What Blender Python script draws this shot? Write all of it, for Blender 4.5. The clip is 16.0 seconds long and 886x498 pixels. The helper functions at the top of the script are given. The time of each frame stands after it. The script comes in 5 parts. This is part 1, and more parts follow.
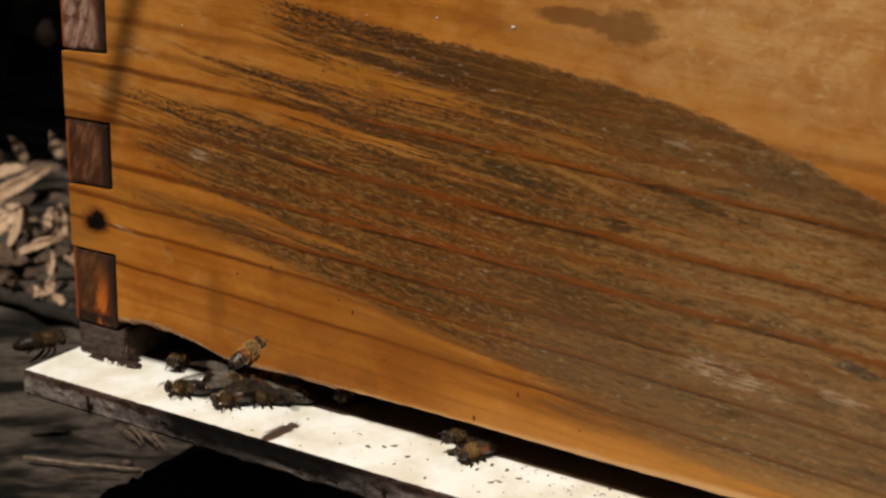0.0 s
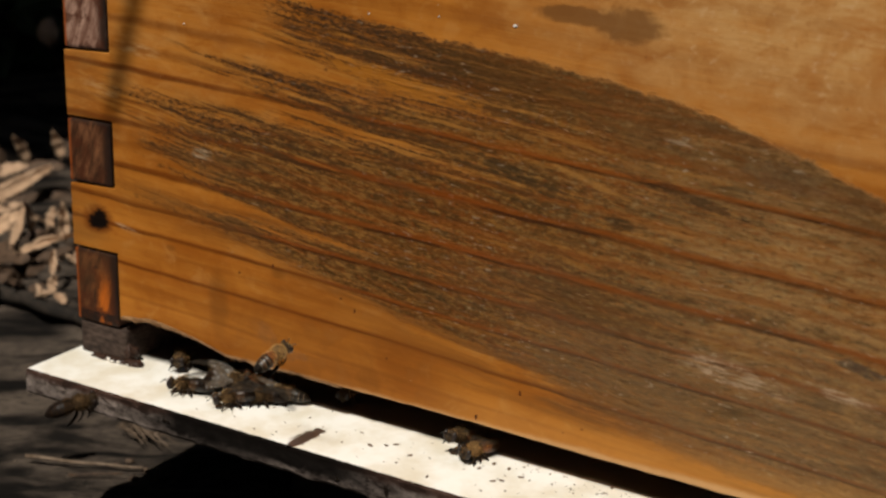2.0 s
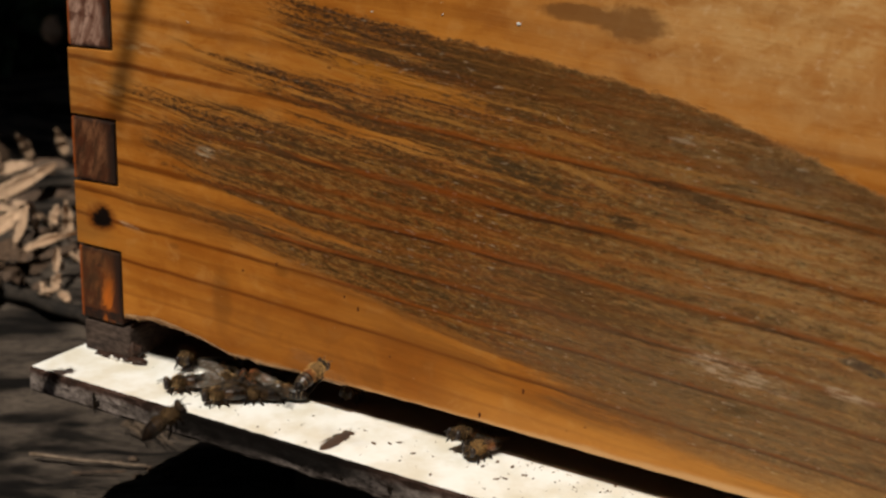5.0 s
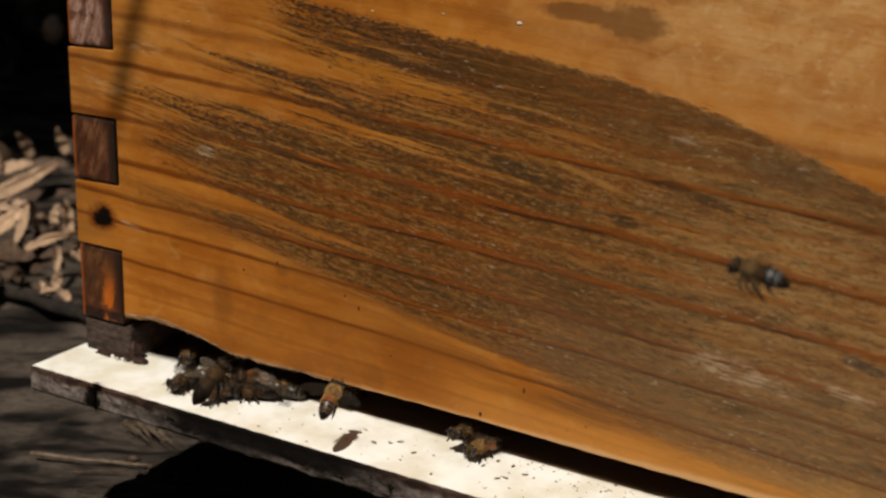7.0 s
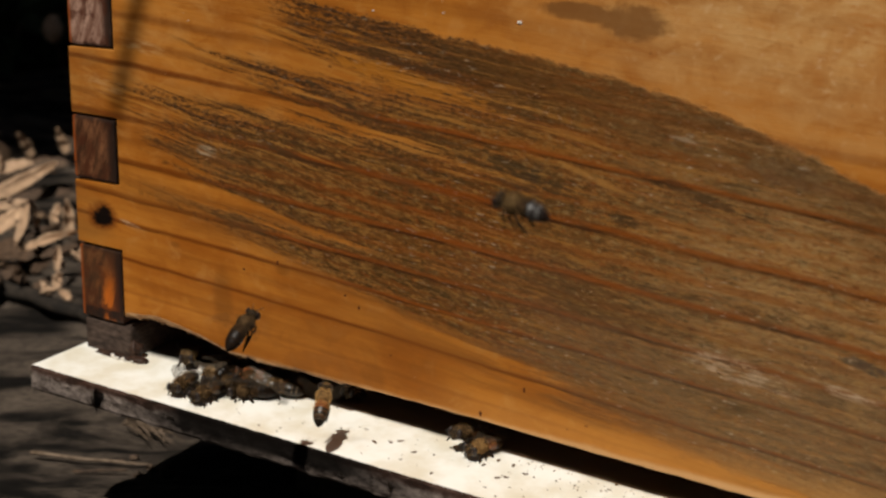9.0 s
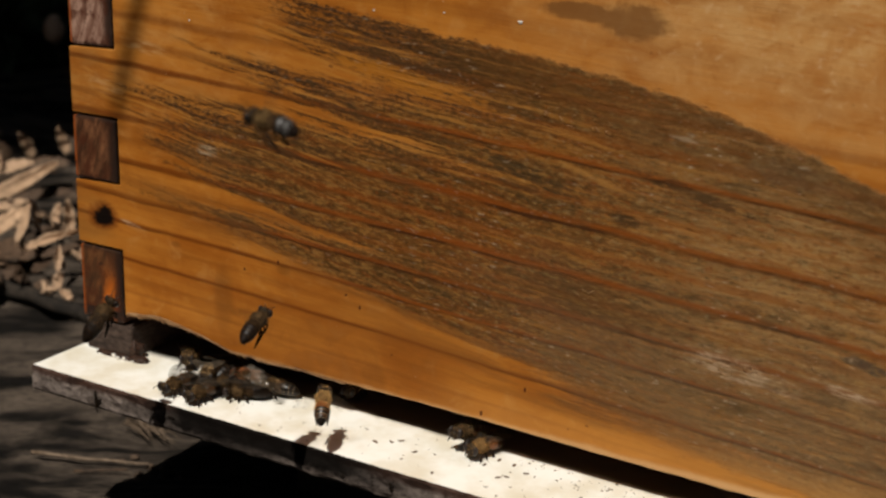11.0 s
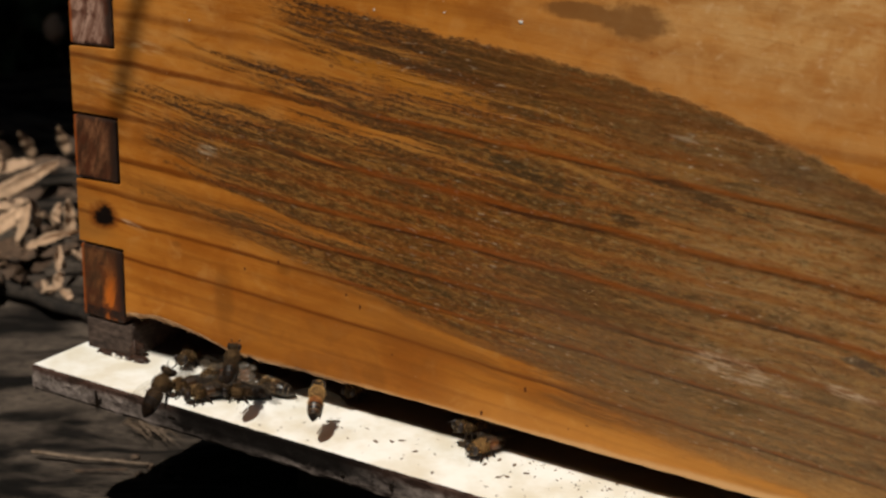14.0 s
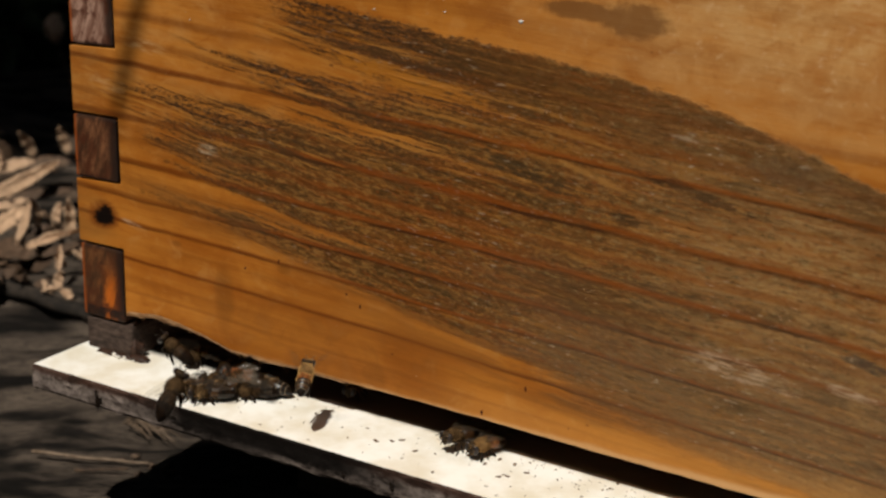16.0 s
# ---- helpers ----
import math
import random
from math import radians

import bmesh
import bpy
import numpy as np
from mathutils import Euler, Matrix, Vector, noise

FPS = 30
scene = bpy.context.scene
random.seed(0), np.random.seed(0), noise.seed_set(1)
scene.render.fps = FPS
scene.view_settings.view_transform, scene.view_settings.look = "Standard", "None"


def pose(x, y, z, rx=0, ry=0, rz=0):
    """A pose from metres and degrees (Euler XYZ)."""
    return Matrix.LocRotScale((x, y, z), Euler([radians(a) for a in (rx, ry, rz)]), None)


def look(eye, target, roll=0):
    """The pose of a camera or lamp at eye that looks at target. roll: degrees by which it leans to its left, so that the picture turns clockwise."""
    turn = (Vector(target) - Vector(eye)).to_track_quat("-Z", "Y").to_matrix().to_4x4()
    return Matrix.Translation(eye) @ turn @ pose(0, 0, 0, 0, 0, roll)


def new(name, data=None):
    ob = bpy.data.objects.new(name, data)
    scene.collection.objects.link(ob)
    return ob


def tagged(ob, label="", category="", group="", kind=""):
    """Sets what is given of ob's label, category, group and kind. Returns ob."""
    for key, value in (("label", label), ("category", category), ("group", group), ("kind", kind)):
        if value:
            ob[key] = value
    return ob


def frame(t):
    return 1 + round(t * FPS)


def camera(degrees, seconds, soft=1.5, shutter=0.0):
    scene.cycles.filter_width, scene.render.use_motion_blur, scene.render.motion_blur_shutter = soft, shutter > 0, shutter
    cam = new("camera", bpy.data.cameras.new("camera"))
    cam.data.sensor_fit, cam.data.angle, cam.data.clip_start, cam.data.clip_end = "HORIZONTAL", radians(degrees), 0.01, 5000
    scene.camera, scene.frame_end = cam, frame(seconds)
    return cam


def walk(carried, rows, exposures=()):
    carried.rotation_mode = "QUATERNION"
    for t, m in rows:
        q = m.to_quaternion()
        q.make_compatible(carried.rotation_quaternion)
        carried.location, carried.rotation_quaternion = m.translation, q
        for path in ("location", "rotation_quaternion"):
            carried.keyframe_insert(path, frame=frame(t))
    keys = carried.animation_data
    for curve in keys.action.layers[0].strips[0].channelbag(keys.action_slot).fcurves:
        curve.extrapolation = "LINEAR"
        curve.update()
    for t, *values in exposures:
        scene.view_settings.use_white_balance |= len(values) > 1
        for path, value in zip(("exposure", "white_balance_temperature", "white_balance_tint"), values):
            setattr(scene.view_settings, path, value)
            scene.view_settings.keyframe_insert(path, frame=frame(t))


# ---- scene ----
cam = camera(36.0, 16.0, soft=2.5)
cam.data.dof.use_dof = True
cam.data.dof.focus_distance = 0.402
cam.data.dof.aperture_fstop = 18

BASE = look((0.323, -0.318, 0.175), (-0.627, 1.338, -0.421), 1.7)


def turned(yaw, pitch):
    """The standing camera, turned by hand by hundredths of a degree."""
    return BASE @ pose(0, 0, 0, pitch / 100, yaw / 100, 0)


walk(cam, [(t, turned(2.3747 * a, 2.3747 * b)) for t, a, b in (
    (0, -13.6, 9.9), (0.5, -13.1, 9.9), (1, -11.9, 9.3), (1.5, -10.9, 8.5), (2, -9.9, 7.6), (2.5, -8.8, 6.8), (3, -7.4, 6.3),
    (3.5, -6.2, 5.8), (4, -5.4, 5.3), (5.2, -3.7, 4.0), (6.5, -2.7, 3.0), (7.5, -2.6, 2.8), (8, -2.4, 2.2), (9, -2.3, 1.8),
    (11.5, -0.8, 1.3), (13, -0.7, 1.3), (14.5, -0.3, 0.6), (16, 0, 0))], exposures=[(0, 0.0), (16, 0.0)])

# ---- light: high sun before the hive, thin blue sky ----
SUN_WAY = Vector((-0.12, 0.63, -1.0))
world = bpy.data.worlds.new("sky")
scene.world = world
world.use_nodes = True
sky = world.node_tree.nodes.new("ShaderNodeTexSky")
sky.sky_type, sky.sun_disc = "NISHITA", False
sky.sun_elevation, sky.sun_rotation = radians(57.3), radians(169)
world.node_tree.links.new(sky.outputs[0], world.node_tree.nodes["Background"].inputs[0])
world.node_tree.nodes["Background"].inputs[1].default_value = 0.05
sun = new("sun", bpy.data.lights.new("sun", "SUN"))
sun.data.energy, sun.data.angle, sun.data.color = 4.6, radians(0.55), (1.0, 0.95, 0.86)
sun.matrix_world = look(-SUN_WAY * 4, (0, 0, 0))


# ---- material tools ----
class Mat:
    """A node material with short ways to add nodes."""

    def __init__(self, name, rough=0.6, spec=0.3):
        self.m = bpy.data.materials.new(name)
        self.m.use_nodes = True
        self.tree = self.m.node_tree
        self.bsdf = self.tree.nodes["Principled BSDF"]
        self.bsdf.inputs["Roughness"].default_value = rough
        self.bsdf.inputs["Specular IOR Level"].default_value = spec

    def put(self, socket, value):
        if hasattr(value, "is_linked"):
            self.tree.links.new(value, socket)
        else:
            socket.default_value = value

    def math(self, op, a, b=0.0, c=0.0, clamp=False):
        n = self.tree.nodes.new("ShaderNodeMath")
        n.operation, n.use_clamp = op, clamp
        for s, v in zip(n.inputs, (a, b, c)):
            self.put(s, v)
        return n.outputs[0]

    def coords(self):
        n = self.tree.nodes.new("ShaderNodeTexCoord")
        s = self.tree.nodes.new("ShaderNodeSeparateXYZ")
        self.tree.links.new(n.outputs["Object"], s.inputs[0])
        return s.outputs[0], s.outputs[1], s.outputs[2]

    def vec(self, x, y, z):
        n = self.tree.nodes.new("ShaderNodeCombineXYZ")
        for s, v in zip(n.inputs, (x, y, z)):
            self.put(s, v)
        return n.outputs[0]

    def noise(self, v, scale=1.0, detail=4.0, rough=0.55, warp=0.0, out=0):
        n = self.tree.nodes.new("ShaderNodeTexNoise")
        if v is not None:
            self.tree.links.new(v, n.inputs["Vector"])
        n.inputs["Scale"].default_value, n.inputs["Detail"].default_value = scale, detail
        n.inputs["Roughness"].default_value, n.inputs["Distortion"].default_value = rough, warp
        return n.outputs[out]

    def step(self, v, lo, hi, a=0.0, b=1.0):
        n = self.tree.nodes.new("ShaderNodeMapRange")
        n.interpolation_type = "SMOOTHSTEP"
        for s, x in zip(n.inputs, (v, lo, hi, a, b)):
            self.put(s, x)
        return n.outputs[0]

    def ramp(self, v, lo, hi, stops):
        """A value that runs through stops (place, value), the places between lo and hi."""
        n = self.tree.nodes.new("ShaderNodeValToRGB")
        self.put(n.inputs[0], self.math("DIVIDE", self.math("SUBTRACT", v, lo), hi - lo))
        e = n.color_ramp.elements
        for i, (at, value) in enumerate(stops):
            p = (at - lo) / (hi - lo)
            k = e[i] if i < 2 else e.new(p)
            k.position, k.color = p, (value, value, value, 1)
        return n.outputs[0]

    def mix(self, fac, a, b, kind="MIX"):
        n = self.tree.nodes.new("ShaderNodeMix")
        n.data_type, n.blend_type = "RGBA", kind
        self.put(n.inputs[0], fac)
        for s, v in ((n.inputs[6], a), (n.inputs[7], b)):
            self.put(s, (*v, 1) if isinstance(v, tuple) else v)
        return n.outputs[2]

    def bump(self, height, strength=0.3, dist=0.001):
        n = self.tree.nodes.new("ShaderNodeBump")
        n.inputs["Strength"].default_value, n.inputs["Distance"].default_value = strength, dist
        self.tree.links.new(height, n.inputs["Height"])
        self.tree.links.new(n.outputs[0], self.bsdf.inputs["Normal"])

    def base(self, colour):
        self.put(self.bsdf.inputs["Base Color"], (*colour, 1) if isinstance(colour, tuple) else colour)

    def rand(self):
        return self.tree.nodes.new("ShaderNodeObjectInfo").outputs["Random"]


def pine_face():
    """Oiled pine with broad growth rings, weathered grey along the grain."""
    k = Mat("weathered_pine", 0.55, 0.12)
    x, y, z = k.coords()
    mul, add, sub = (lambda a, b: k.math("MULTIPLY", a, b)), (lambda a, b: k.math("ADD", a, b)), (lambda a, b: k.math("SUBTRACT", a, b))
    xx = mul(mul(x, x), 0.054)
    soft = k.noise(k.vec(mul(x, 22), 0.0, mul(z, 40)), 1, 3)
    g = add(add(z, add(mul(x, 0.040), xx)), mul(sub(soft, 0.5), 0.0026))
    drift = add(add(z, sub(mul(x, 0.19), mul(mul(x, x), 0.25))), mul(sub(soft, 0.5), 0.004))

    def grain(along, across, layer, detail=4, rough=0.6, warp=0.0, way=None):
        return k.noise(k.vec(mul(x, along), layer, mul(way or g, across)), 1, detail, rough, warp)

    fibre = grain(55, 1500, 0.0)
    broad = grain(14, 60, 7.0)
    fig = grain(90, 380, 2.0, 5, 0.65, 0.5)
    # latewood lines, each with its own width and depth
    late, core = 0.0, 0.0
    for at, width, deep in ((0.0140, 0.0016, 0.3), (0.0255, 0.0007, 0.35), (0.0300, 0.0010, 0.2), (0.0367, 0.0007, 1.0), (0.0430, 0.0010, 0.2), (0.0492, 0.0008, 1.0), (0.0583, 0.0011, 0.95),
                            (0.0640, 0.0012, 0.4), (0.0702, 0.0012, 1.0), (0.0770, 0.0013, 0.5), (0.0844, 0.0013, 1.0), (0.0905, 0.0012, 0.4), (0.1013, 0.0010, 1.0), (0.1080, 0.0016, 0.4), (0.1165, 0.0016, 0.5), (0.1345, 0.0022, 0.3), (0.1480, 0.0026, 0.4)):
        d = k.math("ABSOLUTE", k.math("DIVIDE", sub(g, at), width))
        late = k.math("MAXIMUM", late, k.step(d, 1.35, 0.1, 0.0, deep))
        if deep > 0.6:
            d = k.math("ABSOLUTE", k.math("DIVIDE", add(sub(g, at), 0.7 * width), 0.5 * width))
            core = k.math("MAXIMUM", core, k.step(d, 1.3, 0.2, 0.0, deep))
    worn = k.step(grain(16, 40, 3.0, 2), 0.30, 0.62, 0.75, 1.0)
    late, core = mul(late, worn), mul(core, k.step(grain(26, 60, 53.0, 4), 0.38, 0.60, 0.1, 1.0))
    wash = k.noise(k.vec(mul(x, 38), 31.0, mul(z, 45)), 1, 5, 0.6, 0.8)
    bloom = k.noise(k.vec(mul(x, 95), 57.0, mul(z, 150)), 1, 5, 0.65, 0.6)
    fleckred = k.noise(k.vec(mul(x, 300), 61.0, mul(drift, 760)), 1, 4, 0.65, 0.3)
    fleckgold = k.noise(k.vec(mul(x, 230), 67.0, mul(drift, 780)), 1, 4, 0.68, 0.3)
    band = grain(9, 210, 27.0, 4, 0.6, 0.2)
    c = k.mix(k.step(add(mul(broad, 0.38), add(mul(band, 0.27), mul(wash, 0.35))), 0.36, 0.62), (0.285, 0.084, 0.0080), (0.480, 0.178, 0.0250))
    c = k.mix(k.step(fibre, 0.36, 0.68, 0.0, 0.20), c, (0.19, 0.057, 0.0055))
    c = k.mix(k.step(fig, 0.54, 0.72, 0.0, 0.28), c, (0.50, 0.225, 0.042))
    c = k.mix(k.step(bloom, 0.52, 0.70, 0.0, 0.42), c, (0.50, 0.230, 0.060))
    c = k.mix(k.step(bloom, 0.46, 0.32, 0.0, 0.35), c, (0.255, 0.072, 0.0070))
    halo = 0.0
    for at, width in ((0.0350, 0.0032), (0.0475, 0.0036), (0.0568, 0.0036), (0.0825, 0.0040), (0.1000, 0.0036)):
        d = k.math("ABSOLUTE", k.math("DIVIDE", sub(g, at), width))
        halo = k.math("MAXIMUM", halo, k.step(d, 1.2, 0.0))
    c = k.mix(mul(halo, k.step(grain(20, 160, 95.0, 5, 0.65), 0.34, 0.62, 0.06, 0.42)), c, (0.290, 0.078, 0.0070))
    c = k.mix(mul(late, 0.92), c, (0.135, 0.031, 0.0032))
    c = k.mix(mul(core, 0.75), c, (0.100, 0.025, 0.0035))
    # bleached upper end
    pale = mul(k.step(x, 0.13, 0.24), k.step(g, 0.106, 0.142))
    c = k.mix(mul(pale, k.step(add(mul(fig, 0.3), mul(bloom, 0.7)), 0.36, 0.62, 0.35, 0.95)), c, (0.53, 0.290, 0.104))
    c = k.mix(mul(pale, k.step(wash, 0.52, 0.68, 0.0, 0.7)), c, (0.36, 0.132, 0.026))
    spot = k.noise(k.vec(mul(x, 330), 71.0, mul(z, 420)), 1, 4, 0.65, 0.4)
    c = k.mix(mul(pale, k.step(spot, 0.55, 0.70, 0.0, 0.45)), c, (0.62, 0.40, 0.20))
    c = k.mix(mul(pale, k.step(spot, 0.43, 0.32, 0.0, 0.45)), c, (0.30, 0.105, 0.022))
    # drier, yellower wood high up by the joint
    dry = mul(k.step(add(x, mul(sub(wash, 0.5), 0.05)), 0.110, 0.030), k.step(add(z, mul(sub(bloom, 0.5), 0.02)), 0.070, 0.100))
    c = k.mix(mul(dry, k.step(add(mul(fig, 0.5), mul(bloom, 0.5)), 0.40, 0.60, 0.04, 0.34)), c, (0.500, 0.240, 0.0680))
    c = k.mix(mul(mul(late, dry), 0.70), c, (0.140, 0.033, 0.0034))
    # weathered field: strokes that drift across the grain, each fraying out towards the joint from its own start
    right = k.math("MAXIMUM", sub(x, 0.175), 0.0)
    upper = sub(0.1425, mul(mul(right, right), 1.97))
    rag = grain(75, 190, 1.0, 6, 0.7)
    speck = k.noise(k.vec(mul(x, 400), 81.0, mul(drift, 1050)), 1, 4, 0.72, 0.3)
    ragoff = mul(sub(rag, 0.5), 0.0060)
    dd = add(drift, add(mul(sub(rag, 0.5), 0.0048), mul(sub(speck, 0.5), 0.0022)))
    du = add(sub(upper, drift), add(mul(ragoff, 0.65), mul(sub(speck, 0.5), 0.0030)))
    start = mul(0.3, k.ramp(dd, 0.04, 0.15, (
        (0.0430, 0.85), (0.0470, 0.56), (0.0500, 0.49), (0.0555, 0.44), (0.0582, 0.35), (0.0600, 0.25), (0.0625, 0.15), (0.0660, 0.070), (0.0695, 0.085), (0.0718, 0.14), (0.0735, 0.24),
        (0.0755, 0.28), (0.0772, 0.16), (0.0787, 0.095), (0.0840, 0.080), (0.0935, 0.082), (0.0974, 0.078), (0.0982, 0.125), (0.1003, 0.115), (0.1018, 0.14), (0.1045, 0.20), (0.1070, 0.30),
        (0.1095, 0.33), (0.1120, 0.25), (0.1155, 0.215), (0.1180, 0.205), (0.1195, 0.235), (0.1215, 0.31), (0.1238, 0.38), (0.1258, 0.35), (0.1285, 0.30), (0.1390, 0.275))))
    streak = grain(19, 330, 4.0, 6, 0.66, 0.25, drift)
    thin = grain(60, 900, 24.0, 5, 0.68, 0.2, drift)
    grit = k.noise(k.vec(mul(x, 620), 33.0, mul(z, 900)), 1, 5, 0.75)
    along = add(sub(x, start), add(mul(sub(rag, 0.5), 0.014), mul(sub(streak, 0.5), 0.050)))
    field = mul(k.step(du, -0.0003, 0.0011), k.step(along, -0.006, k.step(drift, 0.058, 0.076, 0.110, 0.022)))
    thresh = k.step(along, 0.0, k.step(drift, 0.060, 0.078, 0.100, 0.075), 0.525, 0.36)
    mixed = add(add(mul(streak, 0.45), mul(thin, 0.27)), add(mul(grit, 0.13), mul(speck, 0.15)))
    grey = mul(field, k.step(sub(mixed, thresh), -0.05, 0.11))
    mottle = grain(230, 700, 6.0, 6, 0.75, 0.2, drift)
    weather = k.mix(k.step(mottle, 0.28, 0.72), (0.030, 0.0155, 0.0050), (0.185, 0.090, 0.0250))
    tone = grain(30, 150, 9.0, 4, 0.6, 0.3, drift)
    weather = k.mix(k.step(tone, 0.42, 0.64, 0.0, 0.78), weather, (0.165, 0.050, 0.0055))
    weather = k.mix(k.step(band, 0.50, 0.70, 0.0, 0.55), weather, (0.275, 0.098, 0.0120))
    weather = k.mix(k.step(thin, 0.53, 0.67, 0.0, 0.62), weather, (0.030, 0.0165, 0.0055))
    weather = k.mix(k.step(grit, 0.51, 0.64, 0.0, 0.70), weather, (0.026, 0.0145, 0.0052))
    weather = k.mix(k.step(grit, 0.46, 0.34, 0.0, 0.60), weather, (0.32, 0.172, 0.056))
    weather = k.mix(mul(k.step(x, 0.15, 0.255), k.step(fig, 0.40, 0.62, 0.25, 0.75)), weather, (0.30, 0.165, 0.060))
    mid = grain(20, 290, 44.0, 5, 0.65, 0.35, drift)
    wide = grain(7, 95, 47.0, 3, 0.6, 0.3, drift)
    weather = k.mix(k.step(add(mul(mid, 0.7), mul(wide, 0.3)), 0.50, 0.59, 0.0, 0.66), weather, (0.040, 0.0225, 0.0075))
    weather = k.mix(k.step(add(mul(mid, 0.7), mul(wide, 0.3)), 0.48, 0.38, 0.0, 0.72), weather, (0.345, 0.150, 0.0270))
    weather = k.mix(mul(k.step(x, 0.175, 0.255), k.step(add(mul(fig, 0.6), mul(grit, 0.4)), 0.41, 0.58, 0.15, 0.80)), weather, (0.37, 0.215, 0.090))
    vein = grain(13, 250, 99.0, 6, 0.68, 0.3, drift)
    weather = k.mix(k.step(vein, 0.53, 0.62, 0.0, 0.55), weather, (0.235, 0.070, 0.0090))
    weather = k.mix(k.step(vein, 0.45, 0.36, 0.0, 0.55), weather, (0.044, 0.027, 0.0110))
    weather = k.mix(k.step(fleckgold, 0.52, 0.64, 0.0, 0.62), weather, (0.310, 0.158, 0.042))
    weather = k.mix(k.step(fleckgold, 0.46, 0.35, 0.0, 0.62), weather, (0.040, 0.026, 0.0100))
    weather = k.mix(k.step(speck, 0.53, 0.66, 0.0, 0.45), weather, (0.040, 0.024, 0.0085))
    weather = k.mix(k.step(speck, 0.44, 0.34, 0.0, 0.42), weather, (0.330, 0.205, 0.085))
    weather = k.mix(k.step(fleckred, 0.55, 0.66, 0.0, 0.50), weather, (0.200, 0.046, 0.0055))
    weather = k.mix(mul(k.step(fleckred, 0.44, 0.33), k.step(x, 0.06, 0.22, 0.20, 0.55)), weather, (0.300, 0.215, 0.105))
    weather = k.mix(mul(late, 0.92), weather, (0.215, 0.054, 0.0038))
    weather = k.mix(mul(core, 0.92), weather, (0.034, 0.0110, 0.0026))
    weather = k.mix(1.0, weather, k.mix(k.step(add(x, mul(sub(wash, 0.5), 0.10)), 0.10, 0.235), (0.89, 0.765, 0.53), (0.95, 0.91, 0.80)), "MULTIPLY")
    blotty = grain(22, 120, 97.0, 4, 0.6, 0.3, drift)
    under = mul(k.step(add(sub(x, start), mul(sub(wash, 0.5), 0.07)), k.step(drift, 0.058, 0.076, -0.075, -0.030), 0.035), k.step(du, -0.0003, 0.0011))
    c = k.mix(mul(under, k.step(streak, 0.38, 0.62, 0.20, 0.68)), c, (0.175, 0.064, 0.0125))
    ochre = mul(k.step(x, 0.150, 0.090), k.step(add(mul(mottle, 0.5), mul(fleckgold, 0.5)), 0.45, 0.60, 0.0, 0.48))
    ochre = mul(ochre, k.step(late, 0.6, 0.1, 0.15, 1.0))
    weather = k.mix(ochre, weather, (0.285, 0.142, 0.0360))
    # greyer brown towards the lower right of the field
    low_grey = mul(k.step(add(g, mul(sub(wash, 0.5), 0.03)), 0.085, 0.045), k.step(add(x, mul(sub(blotty, 0.5), 0.06)), 0.130, 0.185))
    weather = k.mix(mul(low_grey, k.step(mottle, 0.30, 0.66, 0.25, 0.72)), weather, (0.120, 0.078, 0.0400))
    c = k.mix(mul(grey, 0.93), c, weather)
    # dark mould under the upper edge and at the frayed streak ends
    edge = mul(mul(k.step(du, -0.0004, 0.0016), k.step(du, 0.026, 0.003)), k.step(along, 0.0, 0.02))
    c = k.mix(mul(edge, k.step(add(mul(rag, 0.4), mul(fleckgold, 0.6)), 0.38, 0.60, 0.05, 0.75)), c, (0.066, 0.027, 0.0062))
    ends = mul(k.step(along, -0.004, 0.004), k.step(along, 0.090, 0.03))
    black = mul(mul(ends, field), k.step(mul(mixed, k.step(grit, 0.30, 0.62, 0.90, 1.08)), 0.49, 0.56))
    c = k.mix(mul(black, k.step(drift, 0.066, 0.095, 0.20, 0.75)), c, (0.060, 0.025, 0.0070))
    # loose frayed streaks beyond the ends of the strokes
    fray = grain(26, 620, 91.0, 5, 0.66, 0.2, drift)
    loose = mul(k.step(along, -0.034, 0.006), mul(k.step(along, 0.110, 0.050), mul(k.step(drift, 0.084, 0.094), k.step(du, -0.0004, 0.0008))))
    c = k.mix(mul(loose, k.step(add(mul(fray, 0.8), mul(speck, 0.2)), 0.525, 0.60, 0.0, 0.84)), c, (0.060, 0.026, 0.0078))
    c = k.mix(mul(loose, k.step(fray, 0.47, 0.38, 0.0, 0.65)), c, (0.450, 0.190, 0.0330))
    # black mould specks along the upper rim of single strokes
    rim = k.ramp(add(drift, mul(sub(speck, 0.5), 0.0016)), 0.04, 0.15, ((0.0640, 0.0), (0.0655, 0.55), (0.0670, 0.0), (0.0770, 0.0), (0.0785, 0.6), (0.0800, 0.0), (0.0960, 0.0), (0.0972, 1.0), (0.0982, 0.4), (0.1002, 1.0),
                                                                        (0.1016, 0.0), (0.1165, 0.0), (0.1182, 0.95), (0.1196, 0.0), (0.1345, 0.1), (0.1375, 0.8), (0.1425, 0.9)))
    rim = mul(mul(rim, k.step(along, -0.006, 0.002)), mul(k.step(along, 0.085, 0.02), k.step(du, -0.0004, 0.0008)))
    c = k.mix(mul(rim, k.step(add(mul(speck, 0.6), mul(grit, 0.4)), 0.465, 0.56, 0.0, 0.94)), c, (0.040, 0.017, 0.0060))
    blotch = grain(34, 120, 12.0, 5, 0.65, 0.4, drift)
    c = k.mix(mul(field, k.step(blotch, 0.57, 0.72, 0.0, 0.55)), c, (0.056, 0.034, 0.0120))
